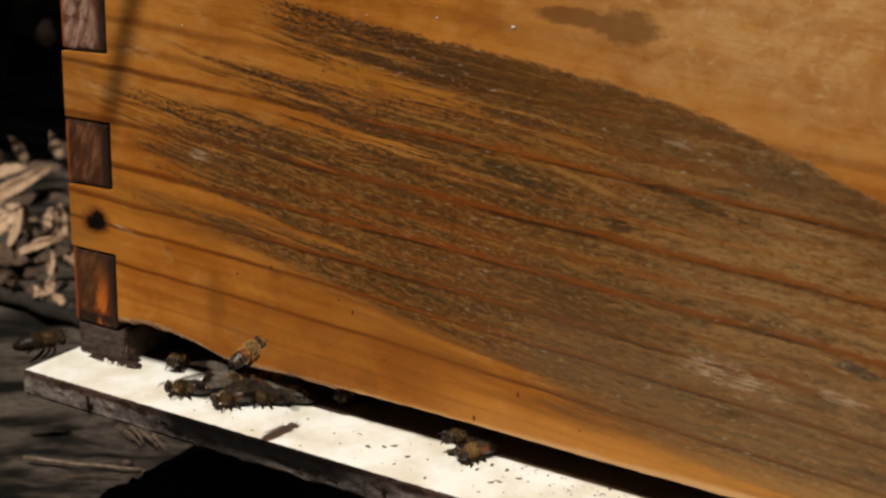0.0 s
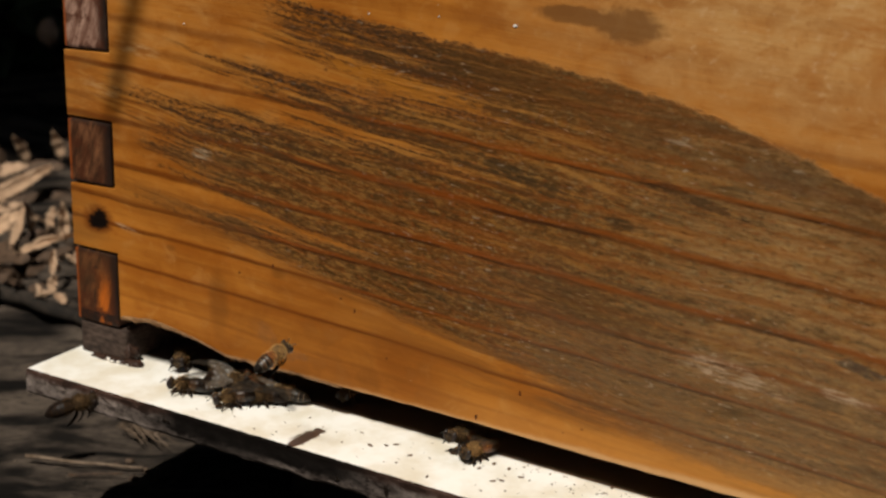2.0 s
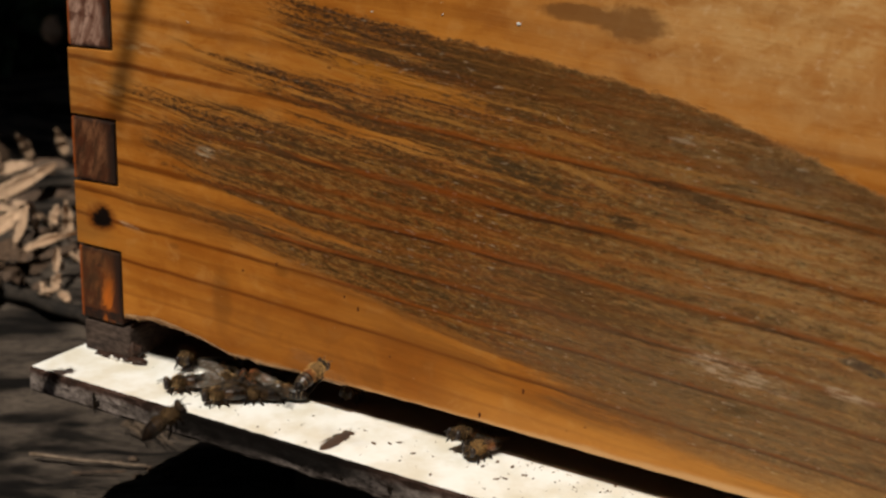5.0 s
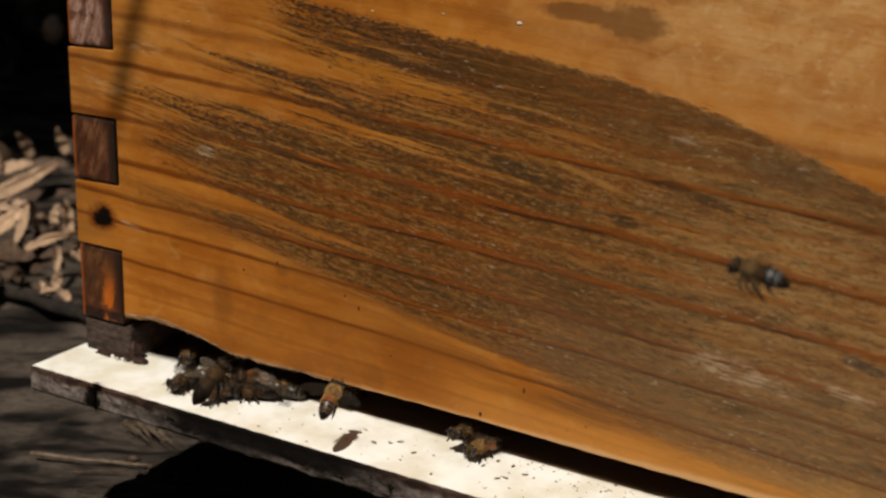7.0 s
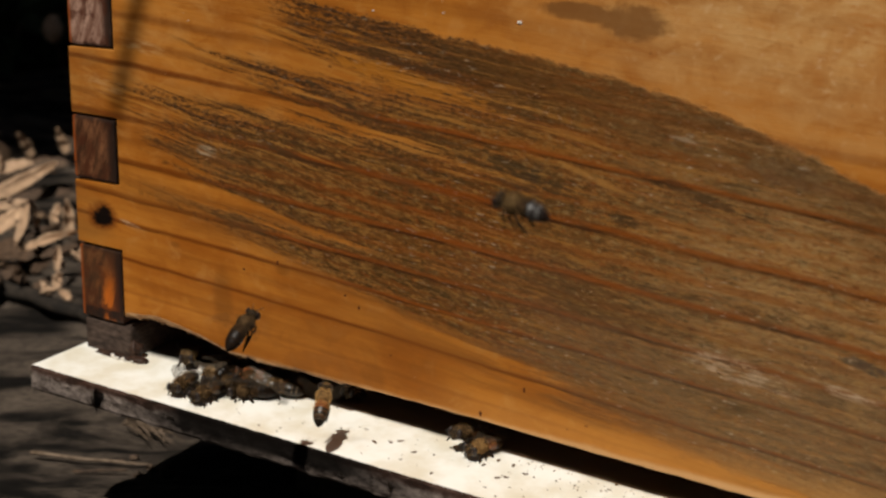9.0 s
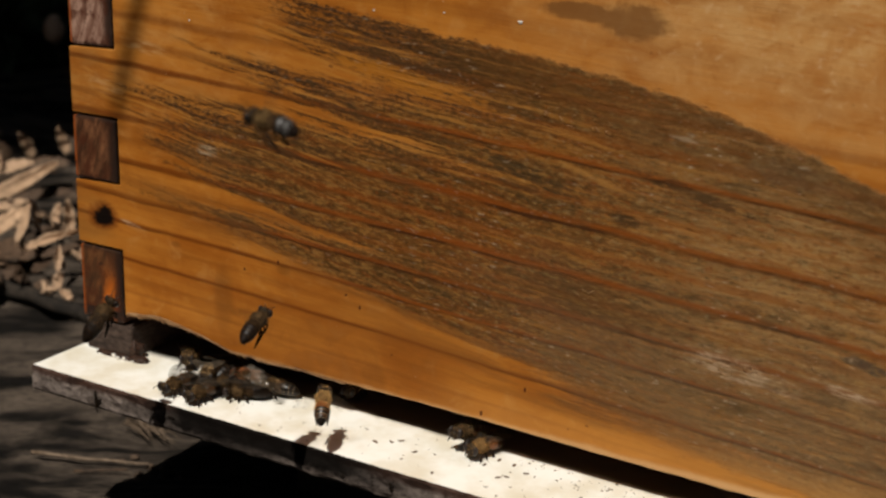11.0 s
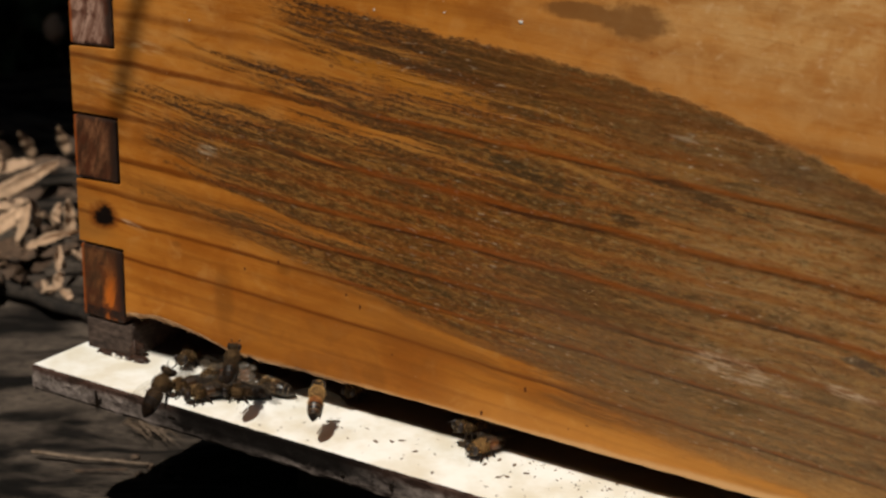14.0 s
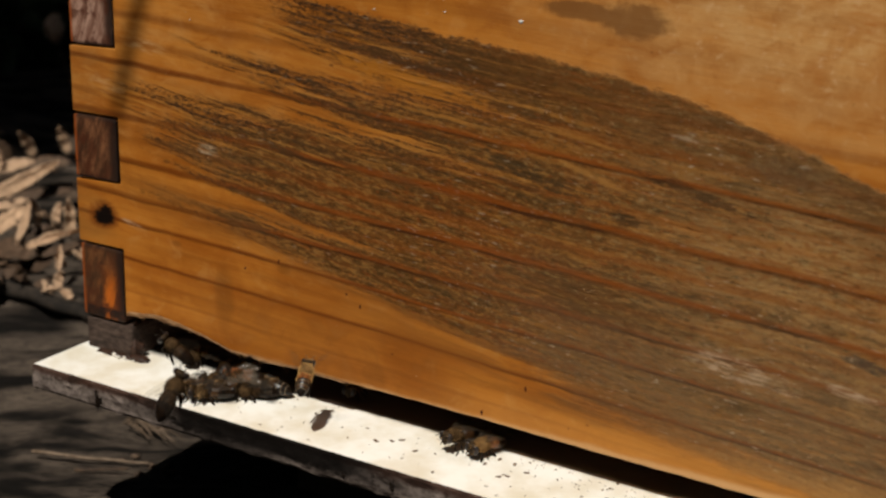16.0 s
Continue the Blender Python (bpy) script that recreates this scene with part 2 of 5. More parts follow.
    # single blots and clear streaks: place, reach, slant, colour, depth
    for bx, bz, rx, rz, tilt, tint, deep in (
            (0.1655, 0.0865, 0.0140, 0.0024, 0.25, (0.034, 0.021, 0.008), 0.65), (0.1595, 0.1115, 0.0200, 0.0050, 0.15, (0.062, 0.027, 0.006), 0.50),
            (0.2360, 0.0968, 0.0120, 0.0035, 0.12, (0.060, 0.041, 0.022), 0.35), (0.2591, 0.0529, 0.0060, 0.0015, 0.15, (0.050, 0.040, 0.028), 0.70),
            (0.1945, 0.0785, 0.0050, 0.0018, 0.10, (0.040, 0.020, 0.007), 0.70), (0.1845, 0.0885, 0.0110, 0.0010, 0.28, (0.360, 0.165, 0.036), 0.65), (0.1860, 0.0540, 0.0260, 0.0060, 0.12, (0.075, 0.036, 0.010), 0.45)) + (
            (0.1260, 0.1074, 0.0280, 0.0028, 0.16, (0.360, 0.132, 0.015), 0.85),
            (0.0575, 0.0748, 0.0170, 0.0046, 0.10, (0.125, 0.066, 0.020), 0.30),
            (0.0705, 0.0562, 0.0120, 0.0026, 0.15, (0.075, 0.038, 0.012), 0.60),
            (0.2120, 0.0885, 0.0160, 0.0014, 0.22, (0.040, 0.018, 0.006), 0.65)):
        ox = sub(x, bx)
        u, v = k.math("DIVIDE", ox, rx), k.math("DIVIDE", add(sub(z, bz), mul(ox, tilt)), rz)
        q = add(add(mul(u, u), mul(v, v)), add(mul(sub(rag, 0.5), 2.6), add(mul(sub(thin, 0.5), 1.6), mul(sub(fleckgold, 0.5), 5.0))))
        c = k.mix(k.step(q, 1.25, 0.25, 0.0, deep), c, tint)
    wisp = k.step(grain(130, 1000, 93.0, 4, 0.6), 0.44, 0.60, 0.10, 1.0)
    # bleached scuffs and one orange patch: place, reach, slant, colour, depth
    for bx, bz, rx, rz, tilt, tint, deep in (
            (0.0320, 0.1070, 0.0080, 0.0022, 0.10, (0.500, 0.290, 0.120), 0.70), (0.0160, 0.0925, 0.0085, 0.0028, 0.12, (0.500, 0.280, 0.110), 0.70), (0.0240, 0.0478, 0.0045, 0.0011, 0.25, (0.500, 0.330, 0.190), 0.60),
            (0.0560, 0.0772, 0.0040, 0.0022, 0.10, (0.420, 0.330, 0.215), 0.75), (0.2560, 0.1330, 0.0120, 0.0050, 0.25, (0.380, 0.125, 0.018), 0.75), (0.2090, 0.1020, 0.0040, 0.0007, 0.10, (0.360, 0.250, 0.150), 0.60),
            (0.2275, 0.0442, 0.0140, 0.0038, 0.12, (0.450, 0.310, 0.190), 0.85), (0.2575, 0.0446, 0.0090, 0.0016, 0.12, (0.470, 0.330, 0.205), 0.85)):
        ox = sub(x, bx)
        u, v = k.math("DIVIDE", ox, rx), k.math("DIVIDE", add(sub(z, bz), mul(ox, tilt)), rz)
        q = add(add(mul(u, u), mul(v, v)), add(mul(sub(rag, 0.5), 2.6), add(mul(sub(thin, 0.5), 3.5), mul(sub(speck, 0.5), 2.5))))
        c = k.mix(mul(k.step(q, 1.5, -0.3, 0.0, deep), wisp), c, tint)
    # raised pale fibres
    fleck = grain(240, 1050, 15.0, 3, 0.6)
    zone = grain(24, 70, 18.0, 2)
    fl = mul(mul(k.step(fleck, 0.60, 0.70), k.step(zone, 0.44, 0.60)), mul(field, k.step(x, 0.03, 0.2, 0.5, 1.0)))
    c = k.mix(mul(fl, 0.7), c, (0.40, 0.29, 0.185))
    # smear above the field
    el = 9.0
    for sx, sz, rx, rz in ((0.1935, 0.1297, 0.0110, 0.0050), (0.1800, 0.1304, 0.0125, 0.0026)):
        ex, ez = k.math("DIVIDE", sub(x, sx), rx), k.math("DIVIDE", add(sub(z, sz), mul(sub(x, sx), 0.03)), rz)
        el = k.math("MINIMUM", el, add(mul(ex, ex), mul(ez, ez)))
    el = add(el, add(mul(sub(bloom, 0.5), 2.2), mul(sub(rag, 0.5), 1.0)))
    c = k.mix(k.step(el, 1.15, 0.45, 0.0, 0.76), c, (0.150, 0.064, 0.019))
    # dark smudges low on the clear wood
    for sx, sz, rx, rz in ((0.0615, 0.0300, 0.0042, 0.0120), (0.1185, 0.0172, 0.0050, 0.0040), (0.085, 0.0440, 0.0030, 0.0022), (0.0425, 0.0445, 0.0022, 0.0011)):
        qx, qz = k.math("DIVIDE", sub(x, sx), rx), k.math("DIVIDE", sub(z, sz), rz)
        q = add(add(mul(qx, qx), mul(qz, qz)), mul(sub(rag, 0.5), 1.6))
        c = k.mix(k.step(q, 1.4, 0.1, 0.0, 0.42), c, (0.115, 0.038, 0.006))
    # redder brown low on the clear wood, fading out towards the right
    low_brown = mul(mul(k.step(x, 0.030, 0.095), k.step(add(z, mul(sub(wash, 0.5), 0.02)), 0.046, 0.024)), mul(k.step(bloom, 0.30, 0.62, 0.32, 0.66), k.step(x, 0.165, 0.125)))
    c = k.mix(low_brown, c, (0.185, 0.056, 0.0075))
    # bounce light painted as a paler strip along the lower edge, beyond the arch
    c = k.mix(mul(k.step(add(z, mul(sub(wash, 0.5), 0.006)), 0.0240, 0.0150), k.step(x, 0.125, 0.165, 0.0, 0.40)), c, (0.540, 0.245, 0.055))
    # greyed finger corners beside the joint
    cx = mul(k.step(x, 0.020, 0.008), k.step(broad, 0.42, 0.60, 0.0, 0.55))
    c = k.mix(cx, c, (0.20, 0.085, 0.020))
    # rust round the nail hole in the joint
    px, pz = k.math("DIVIDE", sub(x, 0.0112), 0.0050), k.math("DIVIDE", sub(z, 0.0487), 0.0036)
    nd = add(add(mul(px, px), mul(pz, pz)), mul(sub(bloom, 0.5), 3.4))
    c = k.mix(k.step(nd, 2.6, 0.8, 0.0, 0.75), c, (0.15, 0.038, 0.006))
    c = k.mix(k.step(nd, 1.15, 0.30, 0.0, 1.0), c, (0.006, 0.0035, 0.0025))
    sp = k.noise(k.vec(mul(x, 300), 21.0, mul(z, 420)), 1, 1)
    c = k.mix(k.step(sp, 0.76, 0.80, 0.0, 0.6), c, (0.07, 0.022, 0.007))
    # pale rim of the lower edge: wear plus its highlight put into colour
    c = k.mix(k.step(add(z, mul(sub(rag, 0.5), 0.003)), 0.0136, 0.0118, 0.0, 0.75), c, (0.55, 0.33, 0.15))
    dust = k.noise(k.vec(mul(x, 560), 41.0, mul(z, 560)), 1, 1)
    c = k.mix(k.step(dust, 0.775, 0.81, 0.0, 0.75), c, (0.50, 0.36, 0.22))
    c = k.mix(1.0, c, (0.94, 0.93, 0.92), "MULTIPLY")
    k.base(c)
    k.put(k.bsdf.inputs["Roughness"], add(0.45, mul(grey, 0.3)))
    h = add(mul(fibre, 0.4), add(mul(mul(mottle, grey), 1.6), add(mul(mul(thin, grey), 1.0), mul(late, 0.25))))
    k.bump(h, 0.36, 0.0007)
    return k.m


def end_grain(name, dark, light, orange):
    """Cut ends of the side board: slanting saw marks, dirt towards the joint; orange: how far bare wood shows."""
    k = Mat(name, 0.6, 0.2)
    x, y, z = k.coords()
    mul, add, sub = (lambda a, b: k.math("MULTIPLY", a, b)), (lambda a, b: k.math("ADD", a, b)), (lambda a, b: k.math("SUBTRACT", a, b))
    slant = add(z, mul(x, 0.5))
    saw = k.noise(k.vec(mul(sub(x, mul(z, 0.40)), 420), 0.0, mul(slant, 60)), 1, 5, 0.65)
    big = k.noise(k.vec(mul(x, 170), y, mul(z, 70)), 1, 5, 0.65, 0.6)
    c = k.mix(k.step(add(mul(saw, 0.6), mul(big, 0.4)), 0.40, 0.62), dark, light)
    if orange:
        m = k.step(add(mul(sub(big, 0.5), 0.9), mul(sub(x, 0.0100), 70)), -0.22, 0.10)
        m = mul(m, k.step(add(z, mul(big, 0.01)), 0.040, 0.026))
        c = k.mix(mul(m, k.step(saw, 0.30, 0.62, 0.95, 0.45)), c, (0.47, 0.112, 0.0090))
    c = k.mix(k.step(add(x, mul(sub(saw, 0.5), 0.004)), 0.0135, 0.0170, 0.0, 0.92), c, (0.020, 0.009, 0.005))
    rot = k.noise(k.vec(mul(x, 210), 5.0, mul(z, 160)), 1, 5, 0.7, 0.4)
    low = k.step(k.math("FRACT", k.math("DIVIDE", sub(z, 0.0135), 0.044)), 0.16, 0.02)
    c = k.mix(mul(k.step(add(rot, mul(low, 0.16)), 0.49, 0.62), 0.80), c, (0.060, 0.015, 0.005))
    turn = k.math("FRACT", k.math("DIVIDE", sub(z, 0.0160), 0.044))
    rim = k.math("MAXIMUM", k.step(turn, 0.435, 0.495), k.step(x, 0.0158, 0.0184))
    rim = k.math("MAXIMUM", rim, k.math("MULTIPLY", k.step(turn, 0.060, 0.010), k.step(z, 0.040, 0.045)))
    c = k.mix(mul(rim, k.step(rot, 0.36, 0.56, 0.25, 1.0)), c, (0.016, 0.008, 0.005))
    pit = k.noise(k.vec(mul(x, 520), 9.0, mul(z, 420)), 1, 2)
    c = k.mix(k.step(pit, 0.68, 0.74, 0.0, 0.9), c, (0.012, 0.006, 0.004))
    c = k.mix(k.step(x, 0.0020, 0.0008, 0.0, 0.9), c, (0.27, 0.060, 0.008))
    crack = k.noise(k.vec(mul(x, 150), 8.0, mul(z, 330)), 1, 5, 0.7, 0.6)
    c = k.mix(k.step(crack, 0.58, 0.68, 0.0, 0.7), c, (0.024, 0.010, 0.007))
    k.base(c)
    k.bump(saw, 0.4, 0.0006)
    return k.m


def plain_wood(name, a, b, along=(60, 900, 900), rough=0.7):
    k = Mat(name, rough, 0.2)
    x, y, z = k.coords()
    n = k.noise(k.vec(k.math("MULTIPLY", x, along[0]), k.math("MULTIPLY", y, along[1]), k.math("MULTIPLY", z, along[2])), 1, 5, 0.6)
    w = k.noise(k.vec(k.math("MULTIPLY", x, 45), k.math("MULTIPLY", y, 45), k.math("MULTIPLY", z, 90)), 1, 4)
    k.base(k.mix(k.step(k.math("ADD", n, k.math("MULTIPLY", k.math("SUBTRACT", w, 0.5), 0.8)), 0.25, 0.75), a, b))
    k.bump(n, 0.4, 0.0007)
    return k.m


def white_paint():
    k = Mat("worn_white_paint", 0.5, 0.35)
    x, y, z = k.coords()
    v = k.vec(x, y, z)
    big = k.noise(v, 60, 4, 0.6)
    small = k.noise(v, 900, 3, 0.6)
    c = k.mix(k.step(big, 0.35, 0.7), (0.82, 0.80, 0.74), (0.66, 0.60, 0.48))
    c = k.mix(k.step(small, 0.70, 0.76, 0.0, 0.5), c, (0.33, 0.25, 0.16))
    rim = k.step(k.math("ADD", y, k.math("MULTIPLY", k.math("SUBTRACT", k.noise(v, 420, 4), 0.5), 0.0022)), -0.0208, -0.0216)
    c = k.mix(k.math("MULTIPLY", rim, 0.85), c, (0.14, 0.075, 0.04))
    # shade inside the entrance is put into the floor colour here
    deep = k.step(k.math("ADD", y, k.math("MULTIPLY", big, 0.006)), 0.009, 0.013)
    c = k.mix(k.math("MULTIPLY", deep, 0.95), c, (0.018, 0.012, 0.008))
    k.base(c)
    k.bump(k.math("ADD", big, k.math("MULTIPLY", small, 0.2)), 0.25, 0.0006)
    return k.m


def board_edge():
    k = Mat("grimy_board_edge", 0.85, 0.06)
    x, y, z = k.coords()
    v = k.vec(k.math("MULTIPLY", x, 0.6), y, z)
    big = k.noise(v, 260, 6, 0.7)
    fine = k.noise(v, 900, 4, 0.65)
    c = k.mix(k.step(big, 0.3, 0.7), (0.060, 0.046, 0.038), (0.250, 0.200, 0.172))
    c = k.mix(k.step(fine, 0.52, 0.70, 0.0, 0.80), c, (0.022, 0.014, 0.010))
    patch = k.noise(k.vec(k.math("MULTIPLY", x, 90), 3.0, k.math("MULTIPLY", z, 210)), 1, 6, 0.7, 0.5)
    top = k.step(k.math("ADD", z, k.math("MULTIPLY", k.math("SUBTRACT", patch, 0.5), 0.006)), -0.0034, -0.0014)
    c = k.mix(k.math("MULTIPLY", top, 0.85), c, (0.040, 0.016, 0.009))
    c = k.mix(k.step(patch, 0.50, 0.62, 0.0, 0.85), c, (0.018, 0.010, 0.007))
    c = k.mix(k.step(patch, 0.42, 0.34, 0.0, 0.35), c, (0.18, 0.145, 0.125))
    # a black run in the middle
    soft = k.noise(k.vec(k.math("MULTIPLY", x, 40), 0.0, k.math("MULTIPLY", z, 160)), 1, 4, 0.6)
    run_x = k.math("ADD", x, k.math("MULTIPLY", k.math("SUBTRACT", soft, 0.5), 0.030))
    rise = k.step(k.math("ADD", z, k.math("MULTIPLY", k.math("SUBTRACT", patch, 0.5), 0.006)), -0.0078, -0.0046, k.step(x, 0.085, 0.110, 0.80, 0.30), 1.0)
    run = k.math("MULTIPLY", k.math("MULTIPLY", rise, k.step(run_x, 0.040, 0.062)), k.step(run_x, 0.165, 0.120))
    c = k.mix(k.math("MULTIPLY", run, 0.98), c, (0.0035, 0.0026, 0.002))
    k.base(c)
    k.bump(k.math("ADD", big, k.math("MULTIPLY", fine, 0.5)), 0.6, 0.001)
    return k.m


def soil():
    k = Mat("grey_ground", 0.9, 0.1)
    x, y, z = k.coords()
    a = k.math("ADD", k.math("MULTIPLY", x, 0.87), k.math("MULTIPLY", y, 0.5))
    b = k.math("SUBTRACT", k.math("MULTIPLY", y, 0.87), k.math("MULTIPLY", x, 0.5))
    big = k.noise(k.vec(k.math("MULTIPLY", a, 13), k.math("MULTIPLY", b, 40), 0.0), 1, 5, 0.6, 0.5)
    fine = k.noise(k.vec(k.math("MULTIPLY", a, 160), k.math("MULTIPLY", b, 700), 0.0), 1, 5, 0.65)
    c = k.mix(k.step(big, 0.41, 0.62), (0.006, 0.0048, 0.0036), (0.118, 0.090, 0.068))
    c = k.mix(k.step(fine, 0.42, 0.68, 0.0, 0.70), c, (0.010, 0.008, 0.007))
    k.base(c)
    k.bump(k.math("ADD", fine, k.math("MULTIPLY", big, 1.6)), 0.9, 0.004)
    return k.m


def leafy(name, a, b, rough=0.6):
    k = Mat(name, rough, 0.25)
    x, y, z = k.coords()
    n = k.noise(k.vec(k.math("MULTIPLY", x, 120), k.math("MULTIPLY", y, 500), z), 1, 5, 0.65)
    blot = k.noise(k.vec(x, y, z), 160, 4, 0.65)
    c = k.mix(k.step(n, 0.36, 0.64), a, b)
    c = k.mix(k.step(blot, 0.54, 0.68, 0.0, 0.60), c, tuple(0.30 * v for v in a))
    k.base(k.mix(k.math("MULTIPLY", k.rand(), 0.55), c, tuple(0.45 * v for v in a)))
    k.bump(k.math("ADD", n, blot), 0.7, 0.0012)
    return k.m


def simple(name, colour, rough=0.5, spec=0.3, var=0.35, scale=900.0):
    k = Mat(name, rough, spec)
    x, y, z = k.coords()
    n = k.noise(k.vec(x, y, z), scale, 3, 0.6)
    k.base(k.mix(k.step(n, 0.3, 0.7), tuple(v * (1 - var) for v in colour), tuple(v * (1 + var) for v in colour)))
    return k.m


def wing_membrane(name, alpha, gloss=0.1, tint=1.0):
    k = Mat(name, 0.20 if gloss > 0.5 else 0.3, gloss)
    x, y, z = k.coords()
    n = k.noise(k.vec(x, y, z), 700, 2)
    k.base(k.mix(n, (0.016 * tint, 0.012 * tint, 0.008 * tint), (0.032 * tint, 0.025 * tint, 0.018 * tint)))
    k.bsdf.inputs["Alpha"].default_value = alpha
    k.bump(n, 1.0, 0.0012)
    return k.m


PINE = pine_face()
END_DARK = end_grain("dark_end_grain", (0.036, 0.013, 0.005), (0.185, 0.074, 0.031), False)
END_GREY = end_grain("weathered_end_grain", (0.150, 0.070, 0.045), (0.390, 0.235, 0.170), False)
END_WARM = end_grain("orange_end_grain", (0.040, 0.017, 0.007), (0.135, 0.052, 0.018), True)
SIDE_PINE = plain_wood("red_stained_pine", (0.20, 0.065, 0.018), (0.36, 0.13, 0.035), (900, 60, 900))
# inner wood colour lowered to put the shade inside the hive into it
DARK_WOOD = plain_wood("darkened_inner_wood", (0.016, 0.010, 0.007), (0.040, 0.026, 0.016))
PROPOLIS_WOOD = plain_wood("propolis_grey_wood", (0.018, 0.011, 0.008), (0.084, 0.056, 0.042), (300, 300, 700), 0.75)
FRAYED = plain_wood("frayed_pale_wood", (0.14, 0.066, 0.026), (0.36, 0.21, 0.10), (220, 900, 1400), 0.8)
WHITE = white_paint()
EDGE = board_edge()
SOIL = soil()
LEAF_TAN = leafy("dry_leaf_tan", (0.42, 0.260, 0.155), (0.66, 0.450, 0.290))
LEAF_BROWN = leafy("dry_leaf_brown", (0.038, 0.022, 0.012), (0.14, 0.082, 0.048))
BARK_CHIP = leafy("bark_chip", (0.040, 0.026, 0.017), (0.13, 0.085, 0.055), 0.85)
STRAW = leafy("straw", (0.10, 0.066, 0.040), (0.20, 0.14, 0.095))
SHRUB_LEAF = leafy("dark_shrub_leaf", (0.020, 0.035, 0.012), (0.05, 0.065, 0.03))
TREE_LEAF = leafy("tree_leaf", (0.04, 0.075, 0.025), (0.08, 0.11, 0.05))
TREE_BARK = plain_wood("tree_bark", (0.06, 0.045, 0.035), (0.16, 0.12, 0.09), (200, 200, 60), 0.9)
DARK_BARK = plain_wood("dark_bark", (0.010, 0.008, 0.006), (0.034, 0.025, 0.018), (200, 200, 200), 0.9)
CRUMB = simple("dark_crumb", (0.12, 0.07, 0.04), 0.8, 0.1)
RUST = simple("red_brown_speck", (0.075, 0.020, 0.006), 0.8, 0.1)
WAX = simple("pale_wax", (0.62, 0.58, 0.52), 0.3, 0.5)
# dark bee colours, lowered further to put a shaded, silhouetted look into them
SOOTY_FUZZ = simple("dark_brown_fuzz", (0.060, 0.034, 0.014), 0.9, 0.1)
SOOTY_BAND = simple("near_black_band", (0.032, 0.017, 0.007), 0.7, 0.08)
# grey sheen of the abdomen put into the base colour
DUSK = simple("grey_sheen_chitin", (0.055, 0.050, 0.046), 0.45, 0.30)
DUSK_FUZZ = simple("dusky_fuzz", (0.10, 0.058, 0.022), 0.9, 0.1)
GOLD_BODY = simple("brown_haired_body", (0.130, 0.072, 0.027), 0.9, 0.05)
BODY = simple("dark_brown_body", (0.036, 0.020, 0.008), 0.9, 0.05)
CHITIN = simple("black_chitin", (0.008, 0.005, 0.003), 0.32, 0.30)
LEG = simple("dull_dark_leg", (0.012, 0.007, 0.004), 0.6, 0.08)
SOOT = simple("sooty_chitin", (0.009, 0.005, 0.003), 0.45, 0.16)
FUZZ = simple("tawny_fuzz", (0.48, 0.275, 0.095), 0.9, 0.1, 0.6, 2600)
FUZZ_GREY = simple("grey_fuzz", (0.46, 0.290, 0.130), 0.9, 0.1, 0.8, 2600)
AMBER = simple("amber_band", (0.17, 0.056, 0.014), 0.42, 0.45)
AMBER_DULL = simple("dull_amber_band", (0.050, 0.021, 0.006), 0.40, 0.40)
PALE_BAND = simple("pale_hair_band", (0.17, 0.125, 0.080), 0.8, 0.2)
EYE = simple("bee_eye", (0.018, 0.012, 0.010), 0.35, 0.3)
WING, WING_FLIGHT = wing_membrane("wing_membrane", 0.24, 1.0, 3.0), wing_membrane("beating_wing_membrane", 0.06)
# paler copies, with sun and glints on the wings put into the base colour
WING_PALE = wing_membrane("sunlit_beating_wing_membrane", 0.040, 0.1, 6.0)
WING_SHINE = wing_membrane("shining_wing_membrane", 0.26, 1.0, 6.0)
VEIN_FLIGHT = wing_membrane("beating_wing_vein", 0.12)


# ---- mesh tools ----
def mesh_from(bm, name, mats, smooth=False):
    me = bpy.data.meshes.new(name)
    bmesh.ops.recalc_face_normals(bm, faces=bm.faces)
    bm.to_mesh(me)
    bm.free()
    for m in (mats if isinstance(mats, (list, tuple)) else [mats]):
        me.materials.append(m)
    if smooth:
        for p in me.polygons:
            p.use_smooth = True
    return me


def part(name, bm, material, parent, label="", smooth=False):
    """One mesh object under a thing or a part. bm: a bmesh, or mesh data to share."""
    me = bm if isinstance(bm, bpy.types.Mesh) else mesh_from(bm, name, material, smooth)
    ob = new(name, me)
    ob.parent = parent
    if label:
        tagged(ob, label)
    return ob


def thing(name, label, category, group="", kind="", at=None):
    ob = new(name)
    ob.empty_display_size = 0.01
    if at:
        ob.matrix_basis = at
    return tagged(ob, label, category, group, kind)


def slab(x0, x1, y0, y1, z0, z1, bevel=0.0006):
    bm = bmesh.new()
    bmesh.ops.create_cube(bm, size=1.0, matrix=Matrix.LocRotScale(((x0 + x1) / 2, (y0 + y1) / 2, (z0 + z1) / 2), None, (x1 - x0, y1 - y0, z1 - z0)))
    if bevel:
        bmesh.ops.bevel(bm, geom=bm.edges[:], offset=bevel, segments=2, affect="EDGES", profile=0.6)
    return bm


def blob(radii, at=(0, 0, 0), seg=12, rings=8, wob=0.0):
    bm = bmesh.new()
    bmesh.ops.create_uvsphere(bm, u_segments=seg, v_segments=rings, radius=1.0)
    for v in bm.verts:
        k = 1 + wob * noise.noise(v.co * 2.3 + Vector(at) * 900)
        v.co = Vector((v.co.x * radii[0] * k + at[0], v.co.y * radii[1] * k + at[1], v.co.z * radii[2] * k + at[2]))
    return bm


def join(*bms):
    """Joins bmeshes into the first."""
    out = bms[0]
    for b in bms[1:]:
        me = bpy.data.meshes.new("join")
        b.to_mesh(me)
        b.free()
        out.from_mesh(me)
        bpy.data.meshes.remove(me)
    return out


